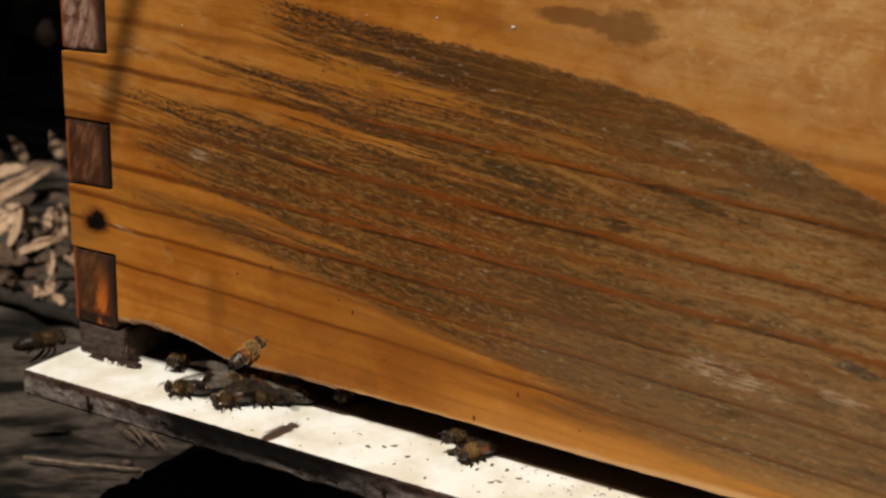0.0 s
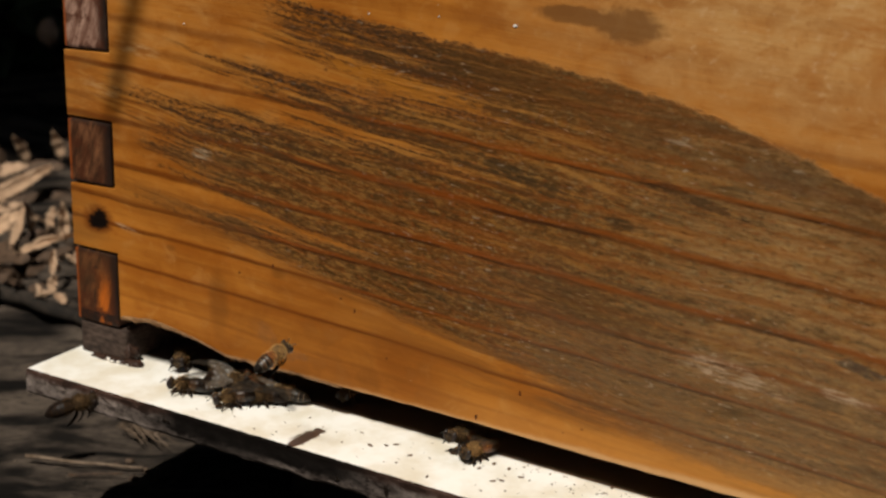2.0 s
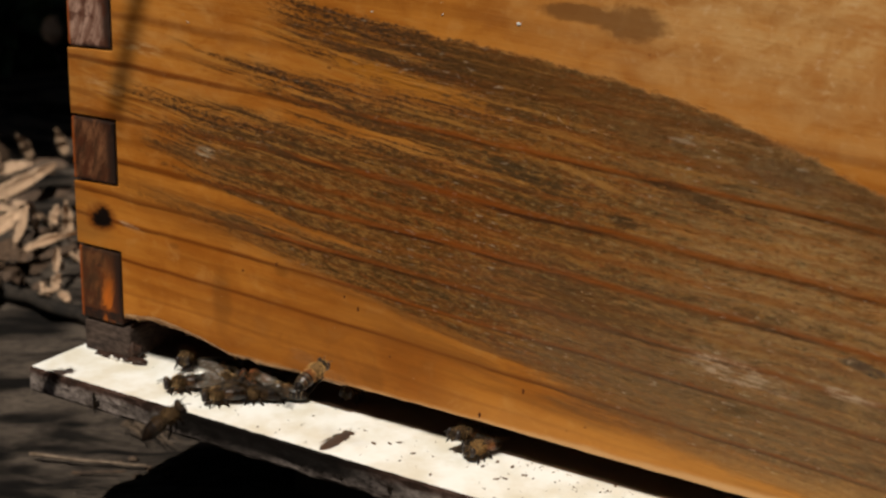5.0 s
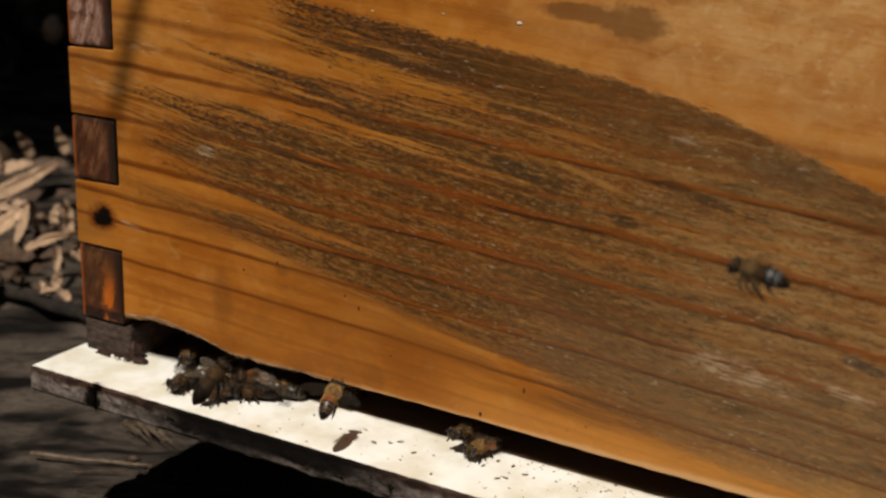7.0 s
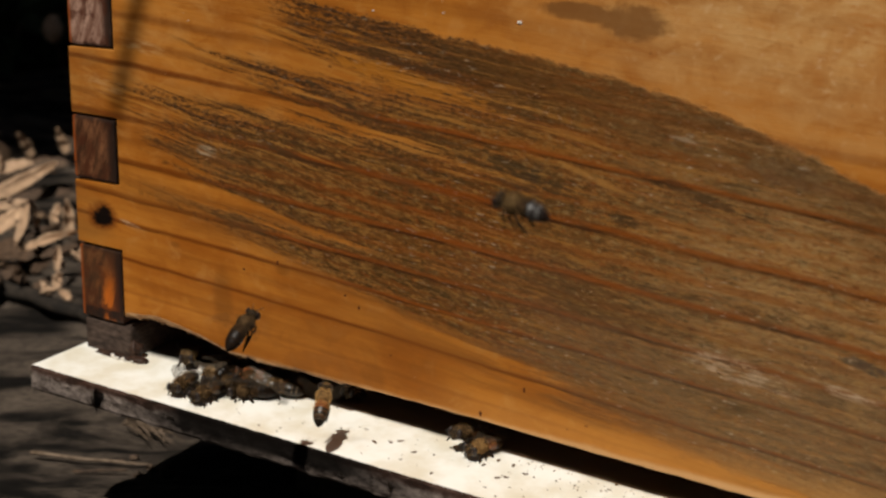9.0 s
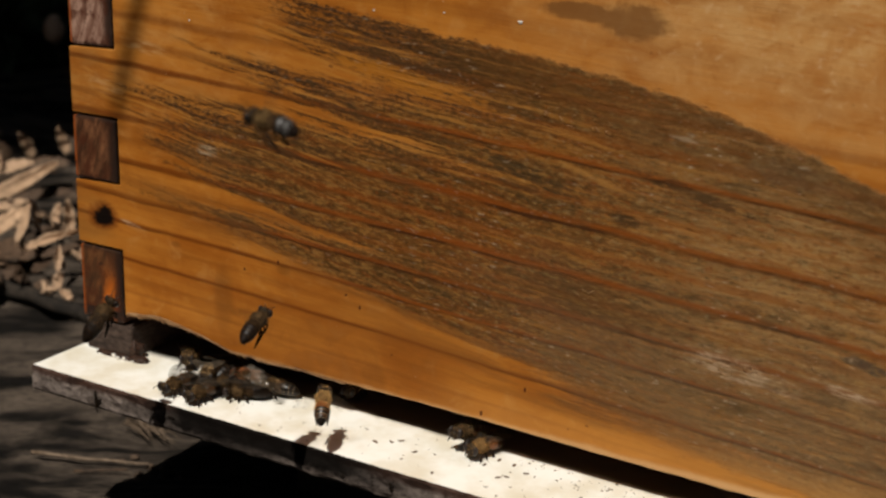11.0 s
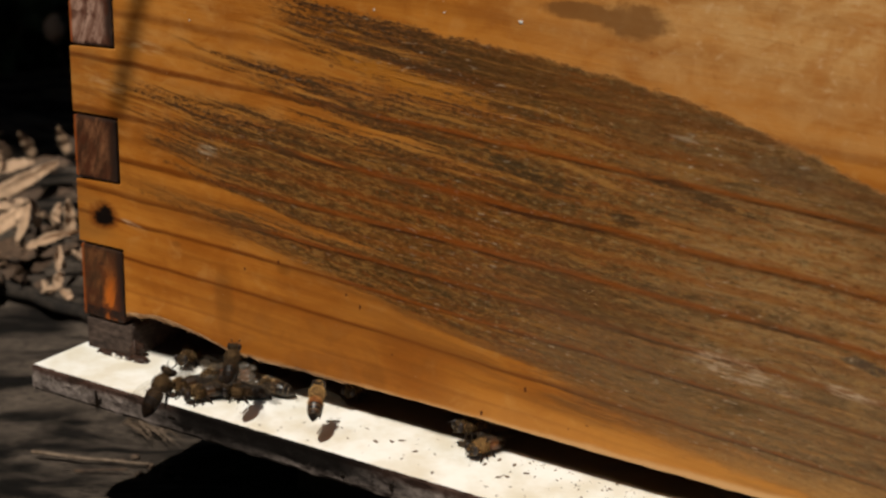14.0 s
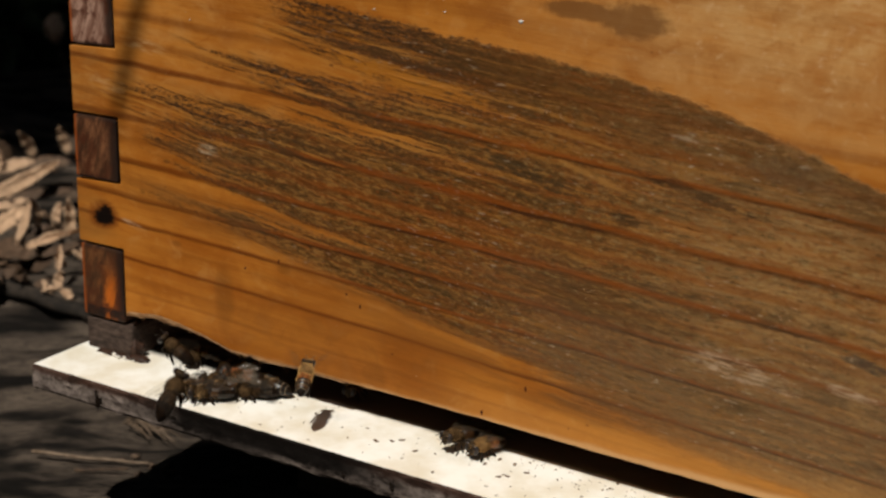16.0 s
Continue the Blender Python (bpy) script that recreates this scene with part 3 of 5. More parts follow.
def tube(points, radii, seg=7):
    """A tapered tube along points."""
    bm = bmesh.new()
    pts = [Vector(p) for p in points]
    loops = []
    for i, p in enumerate(pts):
        way = (pts[min(i + 1, len(pts) - 1)] - pts[max(i - 1, 0)]).normalized()
        side = way.cross(Vector((0.31, 0.22, 0.93))).normalized()
        up = side.cross(way)
        loops.append([bm.verts.new(p + (side * math.cos(a) + up * math.sin(a)) * radii[i]) for a in [2 * math.pi * j / seg for j in range(seg)]])
    for a, b in zip(loops, loops[1:]):
        for j in range(seg):
            bm.faces.new((a[j], a[(j + 1) % seg], b[(j + 1) % seg], b[j]))
    bm.faces.new(loops[0][::-1])
    bm.faces.new(loops[-1])
    return bm


def prism(outline, y0, y1, bevel=0.0005):
    """An outline in x and z, as thick as from y0 to y1, with eased edges."""
    bm = bmesh.new()
    vs = [bm.verts.new((x, y0, z)) for x, z in outline]
    f = bm.faces.new(vs)
    out = bmesh.ops.extrude_face_region(bm, geom=[f])
    bmesh.ops.translate(bm, vec=(0, y1 - y0, 0), verts=[v for v in out["geom"] if isinstance(v, bmesh.types.BMVert)])
    bmesh.ops.recalc_face_normals(bm, faces=bm.faces)
    if bevel:
        bmesh.ops.bevel(bm, geom=bm.edges[:], offset=bevel, segments=2, affect="EDGES", profile=0.6, clamp_overlap=True)
    return bm


# ---- ground ----
GROUND_Z = -0.06


def ground_height(x, y):
    a, b = 0.87 * x + 0.5 * y, 0.87 * y - 0.5 * x
    h = 0.0050 * noise.noise(Vector((a * 14, b * 55, 0.3))) + 0.0015 * noise.noise(Vector((a * 60, b * 160, 2.0)))
    far = max(0.0, min(1.0, (b - 0.17) / 0.15))
    u = max(0.0, min(1.0, (0.16 - b) / 0.07))
    h -= 0.007 * u * u * (3 - 2 * u)
    return GROUND_Z + h + far * 0.012 * noise.noise(Vector((x * 9, y * 9, 5.0)))


def axis(fine0, fine1, step, reach):
    inner = list(np.arange(fine0, fine1, step))
    grow, lo, hi = step * 4, inner[0], inner[-1]
    while hi < reach:
        hi += grow
        lo -= grow
        inner = [lo] + inner + [hi]
        grow *= 1.7
    return inner


xs, ys = axis(-0.75, 0.45, 0.006, 60), axis(-0.25, 0.85, 0.006, 60)
verts = [(x, y, ground_height(x, y)) for y in ys for x in xs]
nx = len(xs)
faces = [(j * nx + i, j * nx + i + 1, (j + 1) * nx + i + 1, (j + 1) * nx + i) for j in range(len(ys) - 1) for i in range(nx - 1)]
me = bpy.data.meshes.new("ground")
me.from_pydata(verts, [], faces)
me.materials.append(SOIL)
for p in me.polygons:
    p.use_smooth = True
tagged(new("ground", me), "grey-brown trodden fibrous ground under leaf litter", "ground", kind="structure")

# ---- hive ----
HIVE_W, HIVE_D, HIVE_TOP, GAP = 0.412, 0.50, 0.2555, 0.0115
JOINTS = [GAP, 0.0380, 0.0600, 0.0820, 0.1040, 0.1260, 0.1480, 0.1700, 0.1920, 0.2140, HIVE_TOP]
hive = thing("hive_box", "oiled pine beehive box, finger-jointed, weathered grey in streaks", "beehive")


def lip(x):
    """The lower edge of the front board: gnawed up into a shallow arch near one end."""
    pts = ((0.0195, 0.0152), (0.0305, 0.0170), (0.0402, 0.0168), (0.0519, 0.0154), (0.0634, 0.0128), (0.0792, 0.0122), (0.0901, 0.0128), (0.107, 0.0122), (0.14, 0.0121), (0.157, 0.0119), (0.19, 0.0111), (0.23, 0.0106), (0.30, 0.0106), (0.385, GAP), (0.5, GAP))
    z = float(np.interp(x, [p[0] for p in pts], [p[1] for p in pts]))
    return z + (0.0005 if x < 0.1 else 0.0002) * noise.noise(Vector((x * 160, 0, 0))) + 0.0002 * noise.noise(Vector((x * 520, 3, 0)))


def front_outline():
    pts = []
    x = 0.0195
    while x < HIVE_W - 0.0195:
        pts.append((x, lip(x)))
        x += 0.0022
    # fingers: the front board reaches the corner in every second space
    right, left = [], []
    for i in range(len(JOINTS) - 1):
        z0, z1 = JOINTS[i], JOINTS[i + 1]
        out = i % 2 == 1
        g = 0.00032
        if out:
            right += [(HIVE_W, z0 + g), (HIVE_W, z1 - g)]
            left += [(0.0, z0 + g), (0.0, z1 - g)]
        else:
            lo = lip(0.0195) + 0.001 if i == 0 else z0 + g
            right += [(HIVE_W - 0.0195, GAP + 0.001 if i == 0 else z0 + g), (HIVE_W - 0.0195, z1 + g)]
            left += [(0.0195, lo), (0.0195, z1 + g)]
    return pts + right + left[::-1]


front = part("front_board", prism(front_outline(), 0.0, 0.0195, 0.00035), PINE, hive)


def side_board(x0):
    """A side board whose end-grain fingers show in the front face."""
    ob = part("side_board", slab(x0, x0 + 0.0192, 0.0200, HIVE_D - 0.02, GAP, HIVE_TOP), SIDE_PINE, hive, "red-brown stained pine side")
    for i in range(0, len(JOINTS) - 1, 2):
        g = 0.00055
        z0, z1 = JOINTS[i] + g, JOINTS[i + 1] - g
        proud = -0.0003 + 0.0005 * (i % 4 == 0)
        part("finger", slab(x0 + 0.0002, x0 + 0.0186, proud, 0.0202, z0, z1, 0.0009), END_WARM if i == 0 else END_DARK if i == 2 else END_GREY, ob)
    return ob


side_board(0.0)
side_board(HIVE_W - 0.0195)
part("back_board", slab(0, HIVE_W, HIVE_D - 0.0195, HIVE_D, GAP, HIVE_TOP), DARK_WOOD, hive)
# cover out of view, added to keep light out of the box
part("unseen_cover_board", slab(-0.004, HIVE_W + 0.004, -0.002, HIVE_D + 0.004, HIVE_TOP + 0.0005, HIVE_TOP + 0.02), DARK_WOOD, hive)


def frayed_edge():
    """Chewed fibres along the arch: a thin uneven ribbon with loose splinters."""
    bm = bmesh.new()
    last = None
    x = 0.0205
    while x < 0.108:
        z = lip(x)
        w = 0.0003 + 0.0010 * max(0.0, min(1.0, (0.056 - x) / 0.02)) + 0.0004 * abs(noise.noise(Vector((x * 300, 1, 4))))
        if x > 0.066:
            w *= max(0.15, 1 - (x - 0.066) / 0.04)
        ring = [bm.verts.new((x, y, zz)) for y, zz in ((-0.0004, z + w), (-0.0009, z + 0.4 * w), (-0.0005, z - 0.0002), (0.006, z - 0.0003), (0.006, z + 0.0002))]
        if last:
            for a in range(4):
                bm.faces.new((last[a], last[a + 1], ring[a + 1], ring[a]))
        last = ring
        x += 0.0009
    rnd = random.Random(4)
    for i in range(26):
        x = rnd.uniform(0.022, 0.1)
        z = lip(x)
        bm = join(bm, tube([(x, -0.0006, z + 0.0004), (x + rnd.uniform(0.001, 0.003), -0.0012, z + rnd.uniform(-0.0008, 0.0004))], [0.00022, 0.00004], 4))
    return bm


part("frayed_lip", frayed_edge(), FRAYED, hive, "gnawed pale wood fibres along the entrance lip", True)
for x, z in ((0.162, 0.1264), (0.0505, 0.1165), (0.1165, 0.1255), (0.139, 0.1268)):
    s = 0.0007 if x == 0.162 else 0.00032
    part("wax_speck", blob((s, 0.00022, s * 0.6), (x, -0.0001, z), 8, 6, 0.4), WAX, hive)
rnd = random.Random(12)
for x, z in ((0.1129, 0.0375), (0.1685, 0.0245), (0.155, 0.0140), (0.0700, 0.0415), (0.108, 0.0405), (0.083, 0.046)):
    part("dark_speck", blob((0.0004, 0.00012, rnd.uniform(0.0004, 0.0010)), (x, 0.0, z), 8, 6, 0.7), RUST, hive)


def bristle(x, z, seed):
    """A few curled pale fibres standing off the weathered face."""
    r = random.Random(seed)
    bm = bmesh.new()
    for i in range(6):
        px, pz = x + r.uniform(-0.003, 0.003), z + r.uniform(-0.002, 0.002)
        a = r.uniform(-0.7, 0.9)
        bm = join(bm, tube([(px, 0.0, pz), (px + 0.0007 * math.cos(a), -0.0007, pz + 0.0007 * math.sin(a)), (px + 0.0016 * math.cos(a), -0.0008, pz + 0.0013 * math.sin(a))], [0.00008, 0.00007, 0.00003], 4))
    return bm


for i, (x, z) in enumerate(((0.176, 0.1025), (0.171, 0.1045), (0.186, 0.1015), (0.168, 0.109), (0.225, 0.042), (0.232, 0.0455), (0.247, 0.05), (0.24, 0.062), (0.185, 0.0555), (0.055, 0.0765), (0.06, 0.079))):
    part("loose_fibre", bristle(x, z, 60 + i), FRAYED, hive)

# ---- bottom board with its landing edge ----
BX0, BX1, BY0, BT = -0.0025, HIVE_W + 0.003, -0.022, 0.0089
floor_board = thing("bottom_board", "white-painted wooden hive floor, grimy unpainted front edge", "hive floor")


def floor_slab():
    """A board with slightly chipped edges; white above, bare on its edges."""
    bm = bmesh.new()
    xs = list(np.linspace(BX0, BX1, 240))
    ring0 = None
    for x in xs:
        j = 0.0004 * noise.noise(Vector((x * 240, 1, 1))) + 0.0003 * noise.noise(Vector((x * 700, 5, 1)))
        k = 0.0006 * noise.noise(Vector((x * 130, 8, 1))) + 0.0003 * noise.noise(Vector((x * 600, 9, 1)))
        prof = ((HIVE_D, 0.0), (0.03, 0.0), (BY0 + 0.0009 + j, 0.0), (BY0 + 0.0002 + j, -0.0006), (BY0 + k * 0.4, -0.004), (BY0 + k * 0.5, -0.0075), (BY0 + 0.0003 + k, -BT + 0.0008 + k), (BY0 + 0.0012, -BT + 0.5 * k), (HIVE_D, -BT))
        ring = [bm.verts.new((x, y, z)) for y, z in prof]
        if ring0:
            for a in range(len(prof)):
                b = (a + 1) % len(prof)
                f = bm.faces.new((ring0[a], ring0[b], ring[b], ring[a]))
                f.material_index = 0 if a < 2 else 1
        else:
            first = ring
        ring0 = ring
    for r in (first, ring0):
        f = bm.faces.new(r)
        f.material_index = 1
    return bm


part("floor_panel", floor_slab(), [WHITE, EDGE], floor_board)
for x0 in (0.0006, HIVE_W - 0.0215):
    part("side_rail", slab(x0, x0 + 0.0205, 0.0008, HIVE_D, 0.0, GAP - 0.0004, 0.0008), PROPOLIS_WOOD, floor_board, "grey side rail blackened by propolis")
part("back_rail", slab(0.022, HIVE_W - 0.022, HIVE_D - 0.02, HIVE_D, 0.0, GAP - 0.0004), DARK_WOOD, floor_board)


def propolis():
    """Dark lumps of propolis with pale crumbs at the foot of the rail."""
    r = random.Random(7)
    bm = blob((0.0020, 0.0024, 0.0036), (0.0214, 0.0022, 0.0024), 22, 16, 0.35)
    bm = join(bm, blob((0.0036, 0.0022, 0.0012), (0.0240, 0.0006, 0.0006), 20, 12, 0.35), blob((0.0075, 0.0014, 0.0010), (0.0145, -0.0004, 0.0004), 24, 12, 0.4), blob((0.0014, 0.0016, 0.0020), (0.0224, 0.0034, 0.0030), 18, 12, 0.4))
    for i in range(26):
        s = r.uniform(0.0004, 0.0009)
        bm = join(bm, blob((s * 1.5, s, s * 0.7), (r.uniform(0.006, 0.0275), r.uniform(-0.0012, 0.0008), s * 0.3), 9, 6, 0.35))
    return bm


part("propolis", propolis(), simple("propolis", (0.030, 0.014, 0.008), 0.5, 0.3, 0.6), floor_board, "dark sticky propolis lumps", True)
rnd = random.Random(3)
for i in range(7):
    s = rnd.uniform(0.0004, 0.0009)
    part("wax_crumb", blob((s, s, s * 0.8), (rnd.uniform(0.007, 0.0235), rnd.uniform(-0.0024, -0.0012), s * 0.9), 7, 5, 0.3), WAX, floor_board)


def chip(x, w, h, seed):
    """A dark splintered dent in the front edge."""
    r = random.Random(seed)
    return blob((w, 0.0005, h), (x, BY0 + 0.0001, -0.0045 + r.uniform(-0.002, 0.001)), 12, 9, 1.3)


for x, w, h, s in ((0.0262, 0.0006, 0.0026, 1), (0.0275, 0.0011, 0.0010, 3), (0.058, 0.0014, 0.0005, 2), (0.122, 0.0010, 0.0009, 4), (0.139, 0.0007, 0.0014, 5)):
    part("dent", chip(x, w, h, s), CHITIN, floor_board)


def litter_on_board():
    r = random.Random(21)
    bm = bmesh.new()
    for i in range(210):
        x = 0.03 + 0.23 * r.random() ** 0.75
        y = r.uniform(-0.0195, 0.007)
        if r.random() < 0.45:
            x, y = r.gauss(0.21, 0.035), r.gauss(0.001, 0.004)
        if not (0.02 < x < 0.40 and -0.0205 < y < 0.008):
            continue
        s = r.uniform(0.00010, 0.00030) * (1.8 if r.random() < 0.10 else 1.0)
        b = blob((s * r.uniform(1, 2.4), s, s * 0.5), (0, 0, 0), 6, 4, 0.6)
        bmesh.ops.transform(b, matrix=pose(x, y, s * 0.4, 0, 0, r.uniform(0, 180)), verts=b.verts)
        bm = join(bm, b)
    return bm


tagged(new("debris", mesh_from(litter_on_board(), "debris", CRUMB)), "tiny dark crumbs scattered on the white landing board", "debris", kind="stuff")
for i, (x, y, a) in enumerate(((0.1655, -0.0085, 25), (0.1585, -0.0035, 70), (0.1672, -0.0068, -20), (0.171, -0.002, 10), (0.1375, -0.0075, 40), (0.1302, -0.0035, 20), (0.128, -0.0055, -30))):
    bm = join(blob((0.0008, 0.00028, 0.0002), (0, 0, 0.0002), 8, 5, 0.9), blob((0.0003, 0.0005, 0.00015), (0.0006, 0.0003, 0.00015), 7, 5, 0.9))
    ob = new("crumb", mesh_from(bm, "crumb", CRUMB))
    ob.matrix_basis = pose(x, y, 0, 0, 0, a)
    tagged(ob, "dark brown crumb lying on the white landing board", "crumb", "crumbs on the landing board")

# ---- stand under the hive ----
for x in (0.045, 0.33):
    st = thing("hive_stand_block", "dark timber block carrying the hive in deep shade", "timber block", "hive stand blocks")
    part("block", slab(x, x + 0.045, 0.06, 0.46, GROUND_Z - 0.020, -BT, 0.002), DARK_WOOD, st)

# ---- leaf litter ----
def leaf_mesh(length, width, curl, bend, seed, mat):
    """A dry lance-shaped leaf, curled and bent, with a raised midrib."""
    r = random.Random(seed)
    bm = bmesh.new()
    n, m = 10, 4
    rows = {}
    for s in (0, 1):
        for i in range(n + 1):
            u = i / n
            w = width * (math.sin(math.pi * min(1, u * 0.96 + 0.03)) ** 0.45) * (1 - 0.25 * u) * (1 + 0.35 * noise.noise(Vector((u * 7, seed * 3, 2))))
            for j in range(m + 1):
                v = j / m * 2 - 1
                x = (u - 0.5) * length
                a = curl * v * (0.6 + 0.6 * u)
                y = w * 0.5 * (math.sin(a) / a if abs(a) > 0.01 else 1) * v + bend * 0.2 * length * u * u
                z = w * 0.5 * (1 - math.cos(a)) * 1.2 + bend * length * 0.35 * (u - 0.4) ** 2 + 0.0030 * noise.noise(Vector((u * 5, v * 2, seed))) + 0.0012 * noise.noise(Vector((u * 13, v * 5, seed)))
                z += 0.0006 * (j == m // 2)
                rows[s, i, j] = bm.verts.new((x, y, z - 0.0006 * s))
    for i in range(n):
        for j in range(m):
            bm.faces.new((rows[0, i, j], rows[0, i + 1, j], rows[0, i + 1, j + 1], rows[0, i, j + 1]))
            bm.faces.new((rows[1, i, j], rows[1, i, j + 1], rows[1, i + 1, j + 1], rows[1, i + 1, j]))
        for j in (0, m):
            bm.faces.new((rows[0, i, j], rows[0, i + 1, j], rows[1, i + 1, j], rows[1, i, j]))
    bm = join(bm, tube([(-length * 0.5, 0, 0), (-length * 0.62, 0.001, 0.002)], [0.0008, 0.0005], 5))
    return mesh_from(bm, "leaf", mat, True)


LEAVES = [leaf_mesh(0.052, 0.021, 0.9, 0.3, 1, LEAF_TAN), leaf_mesh(0.044, 0.019, 1.6, -0.4, 2, LEAF_TAN), leaf_mesh(0.062, 0.018, 1.2, 0.5, 3, LEAF_TAN),
          leaf_mesh(0.038, 0.020, 0.7, -0.3, 4, LEAF_BROWN), leaf_mesh(0.046, 0.012, 2.0, 0.2, 5, LEAF_BROWN), leaf_mesh(0.030, 0.015, 1.4, 0.6, 6, LEAF_TAN)]
LEAF_WORDS = ["curled tan dry leaf in the leaf litter", "rolled tan dry leaf in the leaf litter", "long bent tan dry leaf in the leaf litter",
              "small brown dry leaf in the leaf litter", "tightly rolled brown dry leaf in the litter", "short curled pale dry leaf in the litter"]


def at_ab(a, b):
    """From the litter's own axes (along and across the view) to x and y."""
    return 0.864 * a - 0.497 * b, 0.497 * a + 0.864 * b


def lay_leaf(i, a, b, lift, tilt, roll, turn, scale=1.0):
    x, y = at_ab(a, b)
    ob = new("dry_leaf", LEAVES[i])
    ob.matrix_basis = pose(x, y, ground_height(x, y) + lift, roll, tilt, turn) @ Matrix.Scale(scale, 4)
    return tagged(ob, LEAF_WORDS[i], "leaf", "dry leaves in the litter")


rnd = random.Random(31)
for i in range(36):
    b = rnd.uniform(0.215, 0.60)
    a = -0.012 - 0.36 * b + rnd.uniform(-0.095, 0.085)
    lay_leaf(rnd.choice((3, 3, 4, 4, 3, 4, 2)), a, b, rnd.uniform(0.001, 0.007), rnd.gauss(0, 14), rnd.gauss(0, 25), rnd.uniform(0, 360), rnd.uniform(0.5, 0.9))


def leaf_between(i, p, q, width, roll):
    """A leaf from stalk p to tip q, as wide as given."""
    p, q = Vector(p), Vector(q)
    ax = (q - p).normalized()
    up = Vector((0.30, -0.45, 0.84))
    ay = up.cross(ax).normalized()
    az = ax.cross(ay)
    sl, sw = (q - p).length / LEAF_SIZE[i][0], 1.7 * width / LEAF_SIZE[i][1]
    c = (p + q) * 0.5
    m = Matrix(((ax.x, ay.x, az.x, c.x), (ax.y, ay.y, az.y, c.y), (ax.z, ay.z, az.z, c.z), (0, 0, 0, 1)))
    ob = new("dry_leaf", LEAVES[i])
    ob.matrix_basis = m @ Matrix.Rotation(math.radians(roll), 4, "X") @ Matrix.Diagonal((sl, sw, sw, 1))
    tagged(ob, LEAF_WORDS[i], "leaf", "dry leaves in the litter")


for i in range(46):
    b = rnd.uniform(0.19, 0.34)
    a = -0.012 - 0.36 * b + rnd.uniform(-0.075, 0.070)
    lay_leaf(rnd.choice((5, 5, 1, 4)), a, b, rnd.uniform(0.006, 0.016), rnd.gauss(0, 30), rnd.gauss(0, 40), rnd.uniform(0, 360), rnd.uniform(0.22, 0.45))
LEAF_SIZE = ((0.052, 0.021), (0.044, 0.019), (0.062, 0.018), (0.038, 0.020), (0.046, 0.012), (0.030, 0.015))
# the larger ones on top, and a few that stand upright
for i, px, py, pz, qx, qy, qz, width, roll in (
        (2, -0.2561, 0.1825, -0.03, -0.26, 0.244, -0.026, 0.0072, 25),
        (3, -0.2734, 0.215, -0.04, -0.252, 0.2453, -0.036, 0.0052, 10),
        (0, -0.2295, 0.1616, -0.04, -0.2388, 0.1959, -0.036, 0.0066, 20),
        (2, -0.2026, 0.1566, -0.038, -0.238, 0.202, -0.034, 0.0044, -10),
        (1, -0.187, 0.1478, -0.036, -0.1797, 0.1786, -0.032, 0.0046, 20),
        (5, -0.3669, 0.3222, -0.048, -0.3714, 0.3174, -0.0298, 0.0065, 0),
        (5, -0.3491, 0.3365, -0.045, -0.3507, 0.3348, -0.0269, 0.0061, 0),
        (3, -0.371, 0.307, -0.048, -0.3763, 0.3013, -0.0353, 0.0053, 0)):
    leaf_between(i, (px, py, pz), (qx, qy, qz), width, roll)
for i, px, py, pz, qx, qy, qz, width, roll in (
        (5, -0.215, 0.1943, -0.04, -0.211, 0.1987, -0.0288, 0.0049, 0),
        (5, -0.2043, 0.1944, -0.042, -0.2029, 0.196, -0.0231, 0.0055, 20),
        (4, -0.2478, 0.2142, -0.042, -0.2015, 0.1852, -0.038, 0.0023, 0),
        (5, -0.1619, 0.142, -0.05, -0.1582, 0.146, -0.0445, 0.0051, 20),
        (5, -0.175, 0.1606, -0.048, -0.1737, 0.162, -0.0445, 0.0026, 0),
        (5, -0.15, 0.1395, -0.054, -0.1554, 0.1403, -0.05, 0.0039, 0),
        (3, -0.2265, 0.1614, -0.046, -0.192, 0.1582, -0.042, 0.0096, 10),
        (0, -0.2812, 0.2103, -0.045, -0.263, 0.221, -0.041, 0.0043, 10)):
    leaf_between(i, (px, py, pz), (qx, qy, qz), width, roll)
for i, px, py, pz, qx, qy, qz, width, roll in (
        (3, -0.1923, 0.1625, -0.045, -0.1828, 0.1802, -0.041, 0.0041, 0),
        (3, -0.1834, 0.1479, -0.048, -0.1853, 0.1636, -0.044, 0.0046, 0),
        (3, -0.2112, 0.1545, -0.052, -0.1758, 0.1368, -0.048, 0.0059, 0),
        (3, -0.2005, 0.1372, -0.052, -0.1893, 0.1459, -0.048, 0.0046, 0),
        (0, -0.3526, 0.2759, -0.046, -0.3291, 0.2885, -0.042, 0.0066, 10),
        (3, -0.3445, 0.2971, -0.046, -0.32, 0.3107, -0.042, 0.0074, 5),
        (5, -0.3482, 0.2767, -0.044, -0.3458, 0.2792, -0.0337, 0.0051, 0),
        (3, -0.1771, 0.1413, -0.054, -0.1722, 0.1476, -0.05, 0.0034, 0)):
    leaf_between(i, (px, py, pz), (qx, qy, qz), width, roll)
# one dry pod further back in a fleck of sun
FLECK = (-0.1935, 0.738)
pod = thing("seed_pod", "round tan seed pod on a thin stalk, sunlit", "seed pod", at=pose(-0.53, 0.506, GROUND_Z))
part("pod", blob((0.0085, 0.009, 0.011), (0, 0, 0.0625), 14, 10, 0.35), LEAF_TAN, pod, "", True)
part("stalk", tube([(0.012, 0.01, -0.004), (0.006, 0.004, 0.03), (0, 0, 0.056)], [0.0012, 0.001, 0.0008], 6), BARK_CHIP, pod)


